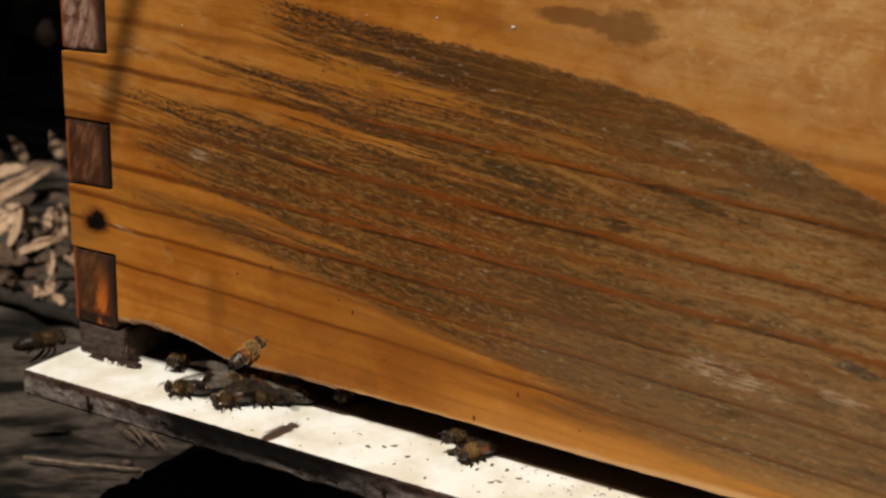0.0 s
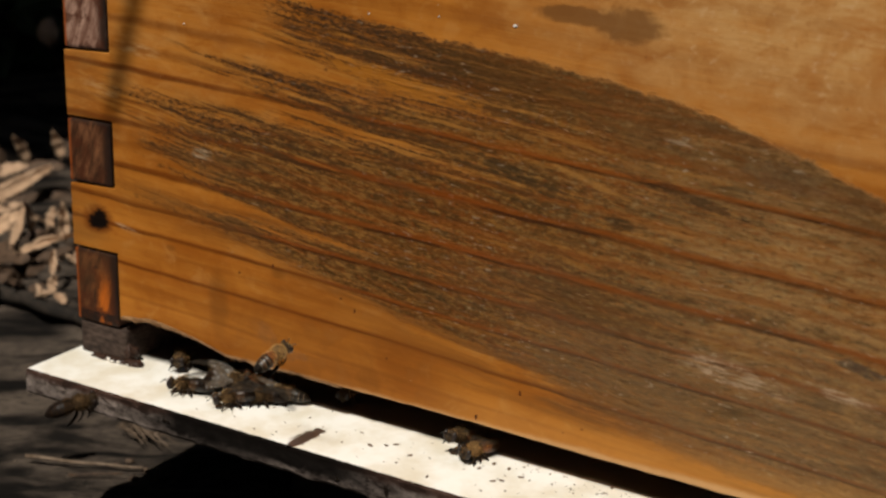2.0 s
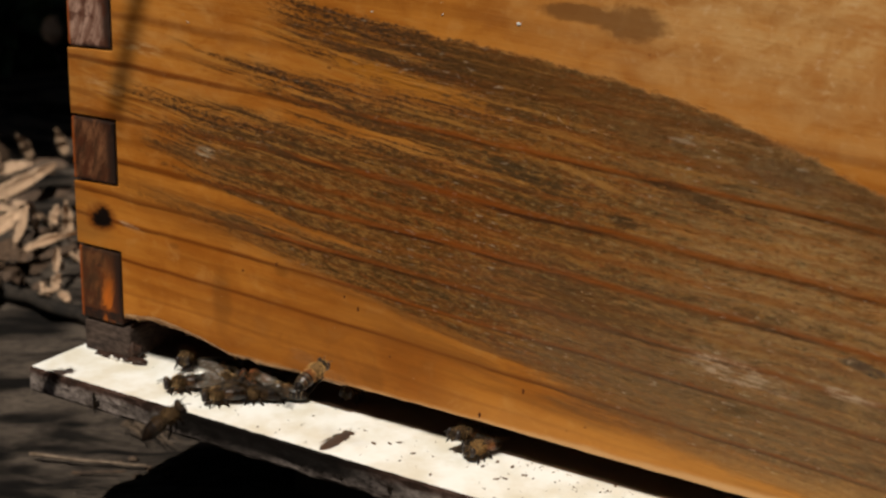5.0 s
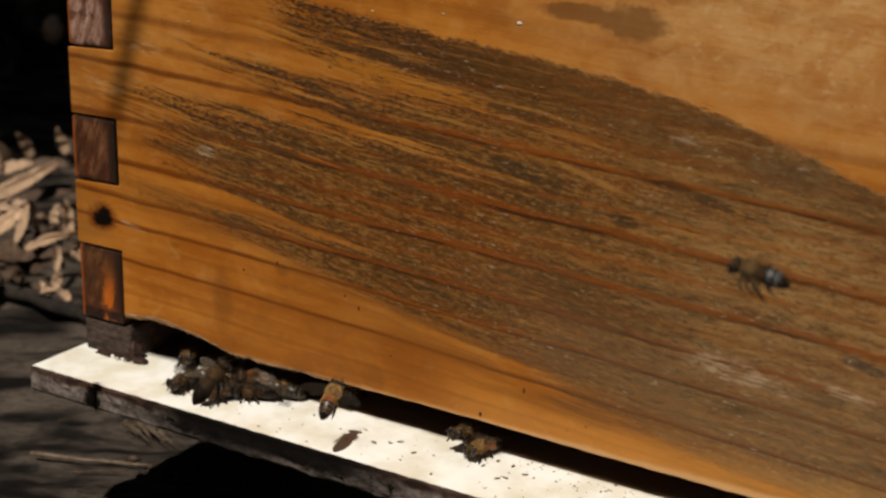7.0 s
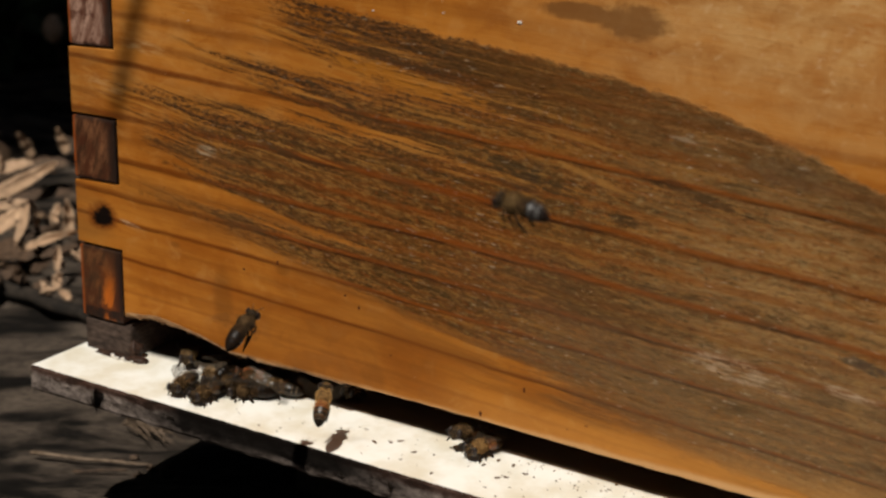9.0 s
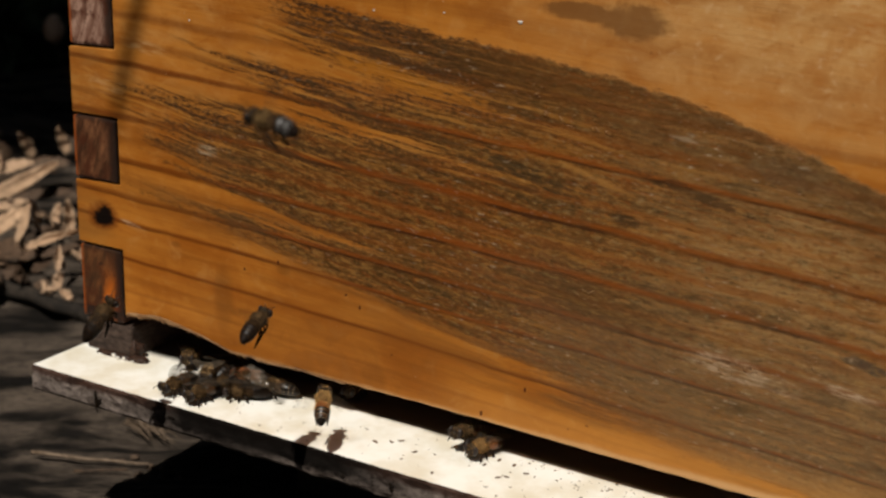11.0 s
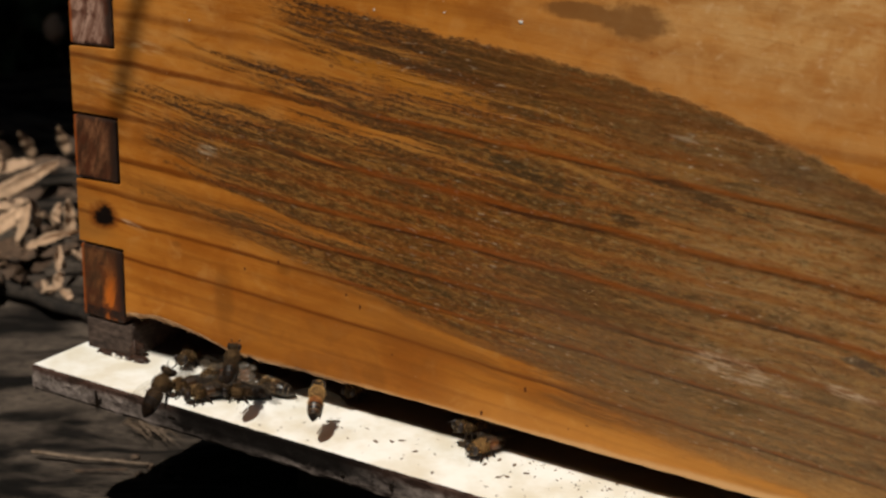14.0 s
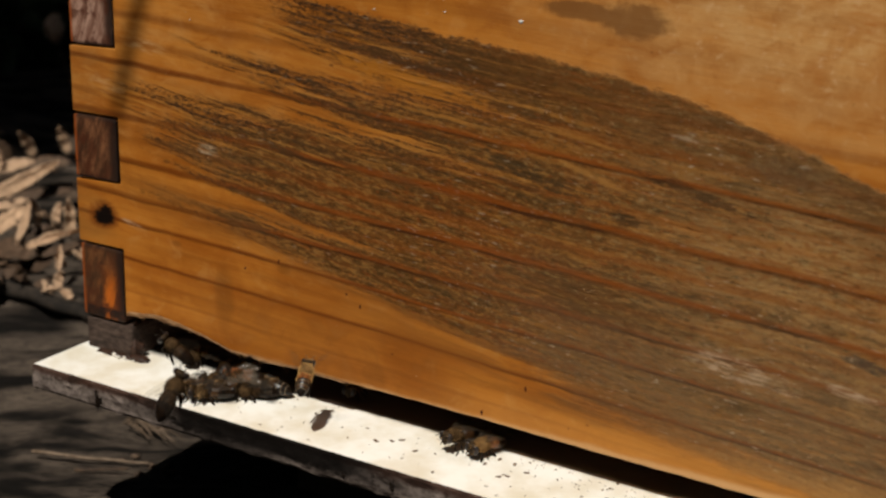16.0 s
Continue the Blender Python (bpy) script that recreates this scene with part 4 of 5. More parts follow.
def chip_mesh(seed):
    r = random.Random(seed)
    bm = slab(-0.012, 0.012, -0.004, 0.004, -0.0015, 0.0015, 0.0008)
    for v in bm.verts:
        v.co += Vector((r.uniform(-1, 1) * 0.0015, r.uniform(-1, 1) * 0.001, r.uniform(-1, 1) * 0.0006 + 8 * v.co.x * v.co.x * r.uniform(0.5, 1)))
    return mesh_from(bm, "bark_chip", BARK_CHIP)


CHIPS = [chip_mesh(s) for s in (1, 2, 3)]
for i in range(45):
    b = rnd.uniform(0.20, 0.50)
    a = -0.012 - 0.36 * b + rnd.uniform(-0.085, 0.085)
    x, y = at_ab(a, b)
    ob = new("bark_chip", rnd.choice(CHIPS))
    ob.matrix_basis = pose(x, y, ground_height(x, y) + rnd.uniform(0.002, 0.010), rnd.gauss(0, 15), rnd.gauss(0, 15), rnd.uniform(0, 360)) @ Matrix.Scale(rnd.uniform(0.6, 1.5), 4)
    tagged(ob, "weathered grey-brown bark chip in the litter", "bark chip", "bark chips in the litter")


def stick(points, r0, r1, mat, name, label, category, group=""):
    pts = [Vector(p) for p in points]
    fine = []
    for p, q in zip(pts, pts[1:]):
        for s in range(5):
            u = p.lerp(q, s / 5)
            fine.append(u + Vector((noise.noise(u * 60), noise.noise(u * 60 + Vector((5, 0, 0))), noise.noise(u * 60 + Vector((0, 7, 0))))) * r0 * 0.9)
    fine.append(pts[-1])
    n = len(fine) - 1
    ob = new(name, mesh_from(tube(fine, [(r0 + (r1 - r0) * i / n) * (1 + 0.2 * noise.noise(fine[i] * 200)) for i in range(n + 1)], 7), name, mat, True))
    return tagged(ob, label, category, group)


GZ, DIP = GROUND_Z, GROUND_Z - 0.007
stick([(-0.0547, 0.0224, DIP + 0.0035), (-0.0297, 0.0314, DIP + 0.0035), (-0.0107, 0.0404, DIP + 0.003)], 0.0008, 0.0005, STRAW, "twig", "thin pale dry twig lying on the grey ground", "twig", "twigs on the ground")
stick([(-0.0317, 0.0224, DIP + 0.002), (-0.0137, 0.0324, DIP + 0.003)], 0.0006, 0.0004, LEAF_BROWN, "twig", "fine reddish dry twig lying on the grey ground", "twig", "twigs on the ground")
stick([(-0.255, 0.265, GZ + 0.03), (-0.21, 0.29, GZ + 0.027), (-0.17, 0.325, GZ + 0.022)], 0.0016, 0.0012, BARK_CHIP, "twig", "dark twig lying across the dry leaves", "twig", "twigs on the ground")
stick([(-0.222, 0.136, GZ + 0.005), (-0.190, 0.134, GZ + 0.006), (-0.160, 0.1335, GZ + 0.005), (-0.128, 0.131, GZ + 0.004)], 0.0044, 0.0034, DARK_BARK, "twig", "dark weathered stick at the edge of the litter", "twig", "twigs on the ground")


def straw_tuft():
    r = random.Random(9)
    bm = bmesh.new()
    for i in range(26):
        x, y = -0.0427 + r.uniform(-0.006, 0.010), 0.0674 + r.uniform(-0.004, 0.003)
        l = r.uniform(0.014, 0.028)
        a = r.gauss(-0.33, 0.13)
        bm = join(bm, tube([(x, y, DIP + 0.002), (x + l * 0.5 * math.cos(a), y + l * 0.5 * math.sin(a), DIP + 0.004 + r.uniform(0, 0.003)), (x + l * math.cos(a), y + l * math.sin(a), DIP + r.uniform(0.002, 0.005))], [0.00032, 0.0003, 0.00012], 4))
    return bm


tagged(new("straw_tuft", mesh_from(straw_tuft(), "straw_tuft", STRAW)), "frayed tuft of pale straw on the ground", "straw")
rnd = random.Random(77)
for i in range(9):
    x, y = -0.012 + rnd.gauss(0, 0.006), 0.040 + rnd.gauss(0, 0.006)
    ob = new("soil_crumb", mesh_from(blob((0.0022, 0.0018, 0.0013), (0, 0, 0), 8, 6, 0.7), "soil_crumb", BARK_CHIP, True))
    ob.matrix_basis = pose(x, y, ground_height(x, y) + 0.0005, 0, 0, rnd.uniform(0, 360)) @ Matrix.Scale(rnd.uniform(0.5, 1.1), 4)
    tagged(ob, "small dark crumb of soil on the ground", "soil crumb", "soil crumbs")


# ---- undergrowth and an unseen tree added to shade it ----
def leaf_quad(bm, at, way, size, r):
    """A small folded four-sided leaf."""
    way = way.normalized()
    side = way.cross(Vector((r.uniform(-1, 1), r.uniform(-1, 1), r.uniform(-0.4, 1)))).normalized()
    up = side.cross(way)
    p = [at, at + way * size * 0.45 + side * size * 0.24 + up * size * 0.06, at + way * size, at + way * size * 0.45 - side * size * 0.24 + up * size * 0.06]
    v = [bm.verts.new(q) for q in p]
    bm.faces.new((v[0], v[1], v[2]))
    bm.faces.new((v[0], v[2], v[3]))


def shrub(x, y, size, seed):
    r = random.Random(seed)
    ob = thing("shrub", "dark low shrub, added to darken the deep shade behind the litter", "shrub", "shrubs", at=pose(x, y, GZ))
    stems, crown = bmesh.new(), bmesh.new()
    for i in range(9):
        a, lean = r.uniform(0, 6.28), r.uniform(0.2, 0.8)
        tip = Vector((math.cos(a) * lean, math.sin(a) * lean, 1.0)) * size * r.uniform(0.6, 1.0)
        mid = tip * 0.5 + Vector((r.uniform(-1, 1), r.uniform(-1, 1), 0)) * 0.05 * size
        stems = join(stems, tube([(0, 0, -0.01), mid, tip], [0.006, 0.004, 0.0015], 5))
        for j in range(70):
            u = r.uniform(0.15, 1.0)
            p = mid.lerp(tip, u * 2 - 1) if u > 0.5 else mid * (u * 2)
            p = p + Vector((r.gauss(0, 1), r.gauss(0, 1), r.gauss(0, 1))) * 0.09 * size
            leaf_quad(crown, Vector((p.x, p.y, max(p.z, 0.01))), Vector((r.uniform(-1, 1), r.uniform(-1, 1), r.uniform(-0.6, 0.8))), r.uniform(0.03, 0.055), r)
    part("stem", stems, TREE_BARK, ob)
    part("crown", crown, SHRUB_LEAF, ob)


# nearer shrubs are added to fill the shaded ground with dark leaves
for i, (x, y, s) in enumerate(((-0.95, 0.95, 0.45), (-0.70, 0.60, 0.26), (-0.86, 0.70, 0.32), (-0.66, 0.78, 0.30), (-1.02, 0.84, 0.38), (-0.60, 0.68, 0.22), (-1.25, 1.05, 0.6), (-0.75, 1.15, 0.5), (-1.5, 1.5, 0.8), (-1.0, 1.6, 0.8), (-0.45, 1.5, 0.7), (-1.75, 1.05, 0.7))):
    shrub(x, y, s, 40 + i)


def shade_tree():
    r = random.Random(5)
    ob = thing("tree", "unseen tree with a dense crown, added to shade the litter behind the hive", "tree", at=pose(-2.3, -1.9, GZ))
    base = Vector((-2.3, -1.9, GZ))
    part("trunk", tube([(0, 0, -0.05), (0.03, 0.02, 0.7), (0.12, 0.1, 1.6), (0.35, 0.35, 2.5), (0.7, 0.8, 3.1)], [0.17, 0.13, 0.115, 0.09, 0.05], 12), TREE_BARK, ob, "", True)
    for tip in ((1.2, 2.6, 3.2), (2.3, 1.5, 3.0), (0.5, 3.2, 3.1), (2.6, 2.6, 3.3), (1.6, 4.0, 3.2)):
        t = Vector(tip)
        part("limb", tube([(0.3, 0.3, 2.35), Vector((0.3, 0.3, 2.5)).lerp(t, 0.5) + Vector((0, 0, 0.15)), t], [0.06, 0.035, 0.012], 8), TREE_BARK, ob, "", True)
    # a wide crown, open only where the sun comes down on the hive and the litter before the shrubs
    # the crown is added to darken the background and cut sky light
    verts, faces = [], []
    made = 0
    while made < 17000:
        p = Vector((r.uniform(-6, 6), r.uniform(-6, 6), r.uniform(2.4, 4.0)))
        if made > 12000:
            p = Vector((r.uniform(-2.2, 1.0), r.uniform(-1.6, 1.0), r.uniform(2.4, 3.4)))
        if p.x * p.x + p.y * p.y > 36:
            continue
        k = p.z - GZ
        gx, gy = p.x - 0.12 * k, p.y + 0.63 * k
        a, b = 0.864 * gx + 0.497 * gy, 0.864 * gy - 0.497 * gx
        open_to = 1.0 + 0.10 * noise.noise(Vector((math.atan2(b + 0.4, a - 0.1) * 2, 3, 0))) * (0.2 if b > 0.3 else 1.5)
        if math.hypot(a - 0.1, b + 0.4) < open_to * 1.05 or abs(a - FLECK[0]) < 0.07 and abs(b - FLECK[1]) < 0.07:
            continue
        n = len(verts)
        size = r.uniform(0.20, 0.34)
        way = Vector((r.uniform(-1, 1), r.uniform(-1, 1), r.uniform(-0.5, 0.3))).normalized()
        side = way.cross(Vector((r.uniform(-0.6, 0.6), r.uniform(-0.6, 0.6), 1))).normalized()
        q = p - base - way * size * 0.5
        verts += [q, q + way * size * 0.45 + side * size * 0.26, q + way * size, q + way * size * 0.45 - side * size * 0.26]
        faces += [(n, n + 1, n + 2), (n, n + 2, n + 3)]
        made += 1
    me = bpy.data.meshes.new("crown")
    me.from_pydata(verts, [], faces)
    me.materials.append(TREE_LEAF)
    part("crown", me, None, ob)
    # a bare hanging twig whose shadow falls on the hive
    pts = [(0.1085, -0.470, 0.828), (0.1110, -0.474, 0.842), (0.122, -0.479, 0.8817), (0.156, -0.504, 1.015), (0.20, -0.56, 1.3), (0.12, -0.62, 1.9), (-0.3, -0.5, 2.7)]
    part("hanging_twig", tube([Vector(p) - base for p in pts], [0.0016, 0.0026, 0.0028, 0.0032, 0.005, 0.008, 0.014], 7), TREE_BARK, ob, "", True)


shade_tree()


def hedge():
    """A dense unseen hedge all round the clearing, added to block low sky light."""
    r = random.Random(8)
    verts, faces = [], []
    for i in range(11000):
        a = r.uniform(0, 2 * math.pi)
        d = r.uniform(6.0, 7.2)
        q = Vector((math.cos(a) * d, math.sin(a) * d, GZ + r.uniform(0, 3.6) + 0.3 * noise.noise(Vector((a * 5, d, 0)))))
        size = r.uniform(0.30, 0.55)
        way = Vector((r.uniform(-1, 1), r.uniform(-1, 1), r.uniform(-0.5, 1))).normalized()
        side = way.cross(Vector((r.uniform(-1, 1), r.uniform(-1, 1), r.uniform(-1, 1)))).normalized()
        n = len(verts)
        verts += [q, q + way * size * 0.45 + side * size * 0.26, q + way * size, q + way * size * 0.45 - side * size * 0.26]
        faces += [(n, n + 1, n + 2), (n, n + 2, n + 3)]
    me = bpy.data.meshes.new("hedge")
    me.from_pydata(verts, [], faces)
    me.materials.append(SHRUB_LEAF)
    tagged(new("backdrop", me), "dense dark green hedge, unseen, added to block sky light round the clearing", "hedge", kind="structure")


hedge()


# ---- bees ----
def wing_mesh(side, mats):
    """Fore and hind wing of one side, hooked together, with their veins."""
    bm = bmesh.new()
    fore = [(0.0004, 0.0), (0.0010, 0.0022), (0.0013, 0.0050), (0.0009, 0.0078), (0.0000, 0.0090), (-0.0012, 0.0084), (-0.0019, 0.0064), (-0.0016, 0.0036), (-0.0006, 0.0010)]
    hind = [(-0.0004, 0.0006), (-0.0012, 0.0030), (-0.0018, 0.0056), (-0.0027, 0.0062), (-0.0034, 0.0048), (-0.0030, 0.0026), (-0.0014, 0.0008)]
    for outline, z in ((fore, 0.0), (hind, -0.00012)):
        top = [bm.verts.new((x, y * side, z + 0.00025 * math.sin(y * 500))) for x, y in outline]
        low = [bm.verts.new(v.co - Vector((0, 0, 0.00003))) for v in top]
        bm.faces.new(top)
        bm.faces.new(low[::-1])
        for i in range(len(top)):
            j = (i + 1) % len(top)
            bm.faces.new((top[i], low[i], low[j], top[j]))
    for f in bm.faces:
        f.material_index = 0
    n = len(bm.faces)
    veins = [[(0.0004, 0), (0.0010, 0.0022), (0.0013, 0.0050), (0.0009, 0.0078)], [(0, 0), (0.0001, 0.0030), (0.0003, 0.0055), (-0.0004, 0.0080)], [(-0.0003, 0.0004), (-0.0009, 0.0034), (-0.0008, 0.0060)], [(0.0002, 0.0040), (-0.0014, 0.0046)], [(0.0003, 0.0058), (-0.0010, 0.0066)], [(-0.0005, 0.0008), (-0.0022, 0.0040), (-0.0027, 0.0056)]]
    for v in veins:
        bm = join(bm, tube([(x, y * side, 0.00006 + 0.00025 * math.sin(y * 500)) for x, y in v], [0.00007] * len(v), 4))
    bm.faces.ensure_lookup_table()
    for f in bm.faces[n:]:
        f.material_index = 1
    return mesh_from(bm, "wing", mats)


def abdomen_mesh(mats):
    """A tapering striped abdomen: each ring plate overlaps the next."""
    bm = bmesh.new()
    prof = [(-0.0014, 0.0010, 0), (-0.0019, 0.0017, 0), (-0.0027, 0.00205, 0), (-0.0034, 0.00205, 0), (-0.0035, 0.00212, 1), (-0.0043, 0.00222, 0), (-0.0049, 0.00222, 1), (-0.0050, 0.00216, 2), (-0.0056, 0.00212, 3), (-0.0063, 0.00206, 1), (-0.0064, 0.00196, 2), (-0.0072, 0.00178, 3), (-0.0075, 0.00164, 1), (-0.0076, 0.0015, 2), (-0.0083, 0.00115, 1), (-0.0088, 0.0007, 1), (-0.0092, 0.0002, 1)]
    seg, last = 14, None
    for x, r, mi in prof:
        drop = -0.06 * (x + 0.0016) ** 2 * 1000 * 0.35
        ring = [bm.verts.new((x, r * math.cos(2 * math.pi * j / seg), drop + 0.92 * r * math.sin(2 * math.pi * j / seg))) for j in range(seg)]
        if last:
            for j in range(seg):
                f = bm.faces.new((last[j], last[(j + 1) % seg], ring[(j + 1) % seg], ring[j]))
                f.material_index = mi
        last = ring
    return mesh_from(bm, "abdomen", mats, True)


def fuzz_mesh(mat, seed, scale=1.0, skip=0.0):
    """Short hairs over the thorax and the back of the head."""
    r = random.Random(seed)
    bm = bmesh.new()
    for i in range(1700):
        u, v = r.uniform(-1, 1), r.uniform(0, 6.283)
        s = math.sqrt(1 - u * u)
        d = Vector((s * math.cos(v), s * math.sin(v), u))
        if d.z < -0.6 or r.random() < skip:
            continue
        c, rad = (Vector((0, 0, 0)), (0.0024, 0.0022, 0.0021)) if i < 1080 else (Vector((0.0033, 0, 0)), (0.0011, 0.0017, 0.0016)) if i < 1310 else (Vector((-0.0034, 0, 0)), (0.0018, 0.0021, 0.0020))
        p = c + Vector((d.x * rad[0], d.y * rad[1], d.z * rad[2]))
        w = d.orthogonal().normalized() * 0.00006
        tip = p + (d + Vector((r.uniform(-0.5, 0.5), r.uniform(-0.5, 0.5), r.uniform(-0.5, 0.5)))) * r.uniform(0.0003, 0.0006) * scale
        bm.faces.new([bm.verts.new(q) for q in (p - w, p + w, tip)])
    return mesh_from(bm, "fuzz", mat)


def leg_mesh(side, k, flying):
    """One jointed leg; k: 0 front, 1 middle, 2 hind."""
    x = (0.0012, 0.0002, -0.0009)[k]
    sx = (0.0016, -0.0004, -0.0026)[k]
    if flying:
        pts = [(x, side * 0.0010, -0.0014), (x + sx * 0.35, side * 0.0019, -0.0026), (x + sx * 0.6 - 0.0006, side * 0.0016, -0.0042 - 0.0004 * k), (x + sx * 0.8 - 0.0014, side * 0.0015, -0.0052 - 0.0007 * k)]
    else:
        pts = [(x, side * 0.0010, -0.0013), (x + sx * 0.40, side * 0.0021, -0.0011), (x + sx * 0.65, side * 0.0025, -0.0023), (x + sx * 0.85, side * 0.0028, -0.0031)]
    w = 1.5 if k == 2 else 1.0
    return mesh_from(tube(pts, [0.00028, 0.00030 * w, 0.00028 * w, 0.00010], 6), "leg", LEG, True)


BEE = {}
for s in (1, -1):
    BEE["wing", s, False], BEE["wing", s, True] = wing_mesh(s, [WING, CHITIN]), wing_mesh(s, [WING_FLIGHT, VEIN_FLIGHT])
    BEE["wing", s, "shine"] = wing_mesh(s, [WING_SHINE, VEIN_FLIGHT])
    BEE["wing", s, "pale"] = wing_mesh(s, [WING_PALE, VEIN_FLIGHT])
    BEE["eye", s] = mesh_from(blob((0.00085, 0.00065, 0.0014), (0.0036, s * 0.0015, 0.0001), 10, 8), "eye", EYE, True)
    BEE["antenna", s] = mesh_from(tube([(0.0040, s * 0.0003, 0.0003), (0.0048, s * 0.0009, 0.0010), (0.0062, s * 0.0014, 0.0003)], [0.00013, 0.00012, 0.00010], 5), "antenna", CHITIN, True)
    for kk in range(3):
        for fl in (True, False):
            BEE["leg", s, kk, fl] = leg_mesh(s, kk, fl)
BEE["abdomen", "amber"] = abdomen_mesh([AMBER, CHITIN, PALE_BAND, AMBER_DULL])
BEE["abdomen", "sooty"] = abdomen_mesh([SOOTY_BAND, SOOT, SOOTY_BAND, SOOT])
BEE["abdomen", "dusky"], BEE["fuzz", "dusky"] = abdomen_mesh([SOOTY_BAND, SOOT, DUSK, DUSK]), fuzz_mesh(DUSK_FUZZ, 8)
BEE["thorax", "dusky"] = mesh_from(blob((0.0024, 0.0022, 0.0021), (0, 0, 0), 14, 10, 0.05), "thorax", DUSK_FUZZ, True)
BEE["fuzz", "sooty"] = fuzz_mesh(SOOTY_FUZZ, 3)
BEE["thorax", "sooty"] = mesh_from(blob((0.0024, 0.0022, 0.0021), (0, 0, 0), 14, 10, 0.05), "thorax", SOOTY_FUZZ, True)
BEE["abdomen", "striped"], BEE["fuzz", "striped"] = abdomen_mesh([AMBER_DULL, CHITIN, PALE_BAND, CHITIN]), fuzz_mesh(FUZZ_GREY, 4, 1.1, 0.2)
BEE["abdomen", "russet"], BEE["fuzz", "russet"] = abdomen_mesh([AMBER, CHITIN, AMBER_DULL, CHITIN]), fuzz_mesh(simple("russet_fuzz", (0.34, 0.115, 0.040), 0.9, 0.1), 5)
BEE["thorax", "striped"] = BEE["thorax", "russet"] = mesh_from(blob((0.0024, 0.0022, 0.0021), (0, 0, 0), 14, 10, 0.05), "thorax", BODY, True)
BEE["abdomen", "dark"] = abdomen_mesh([AMBER_DULL, CHITIN, AMBER_DULL, CHITIN])
BEE["fuzz", "amber"], BEE["fuzz", "dark"] = fuzz_mesh(FUZZ, 1), fuzz_mesh(FUZZ_GREY, 2, 1.1, 0.5)
BEE["thorax", "amber"] = mesh_from(blob((0.0024, 0.0022, 0.0021), (0, 0, 0), 14, 10, 0.05), "thorax", GOLD_BODY, True)
BEE["thorax", "dark"] = mesh_from(blob((0.0024, 0.0022, 0.0021), (0, 0, 0), 14, 10, 0.05), "thorax", BODY, True)
BEE["head"] = mesh_from(join(blob((0.0011, 0.0018, 0.0017), (0.0033, 0, -0.0001), 12, 9), blob((0.0006, 0.0007, 0.0008), (0.0037, 0, -0.0012), 8, 6)), "head", simple("dark_face", (0.030, 0.019, 0.010), 0.7, 0.08), True)


def bee(label, look_kind="amber", flying=False, spread=72, group="honeybees at the entrance", length=1.0):
    """A worker bee: head at +x, its back at +z, its middle at the origin."""
    ob = thing("honeybee", label, "bee", group)
    ob.scale = (length, length, length)
    part("thorax", BEE["thorax", look_kind], None, ob)
    part("fuzz", BEE["fuzz", look_kind], None, ob)
    part("abdomen", BEE["abdomen", look_kind], None, ob, {"amber": "amber and black banded abdomen", "striped": "black abdomen with pale rings"}.get(look_kind, "dark brown banded abdomen"))
    head = part("head", BEE["head"], None, ob)
    for s in (1, -1):
        part("eye", BEE["eye", s], None, head)
        part("antenna", BEE["antenna", s], None, head)
        for kk in range(3):
            part("leg", BEE["leg", s, kk, flying], None, ob)
        w = part("wing", BEE["wing", s, "shine" if "shining" in label else "pale" if flying and look_kind == "amber" else flying], None, ob, "clear veined wing")
        w.matrix_basis = pose(0.0004, s * 0.0011, 0.0016, 0, 0, s * spread) @ pose(0, 0, 0, s * 6, 0, 0)
        w["side"] = s
    return ob


def fly(at, ahead, up):
    """A pose from a place, the way the head points, and the way the back faces."""
    x = Vector(ahead).normalized()
    z = (Vector(up) - x * Vector(up).dot(x)).normalized()
    y = z.cross(x)
    return Matrix.Translation(at) @ Matrix((x, y, z)).transposed().to_4x4()


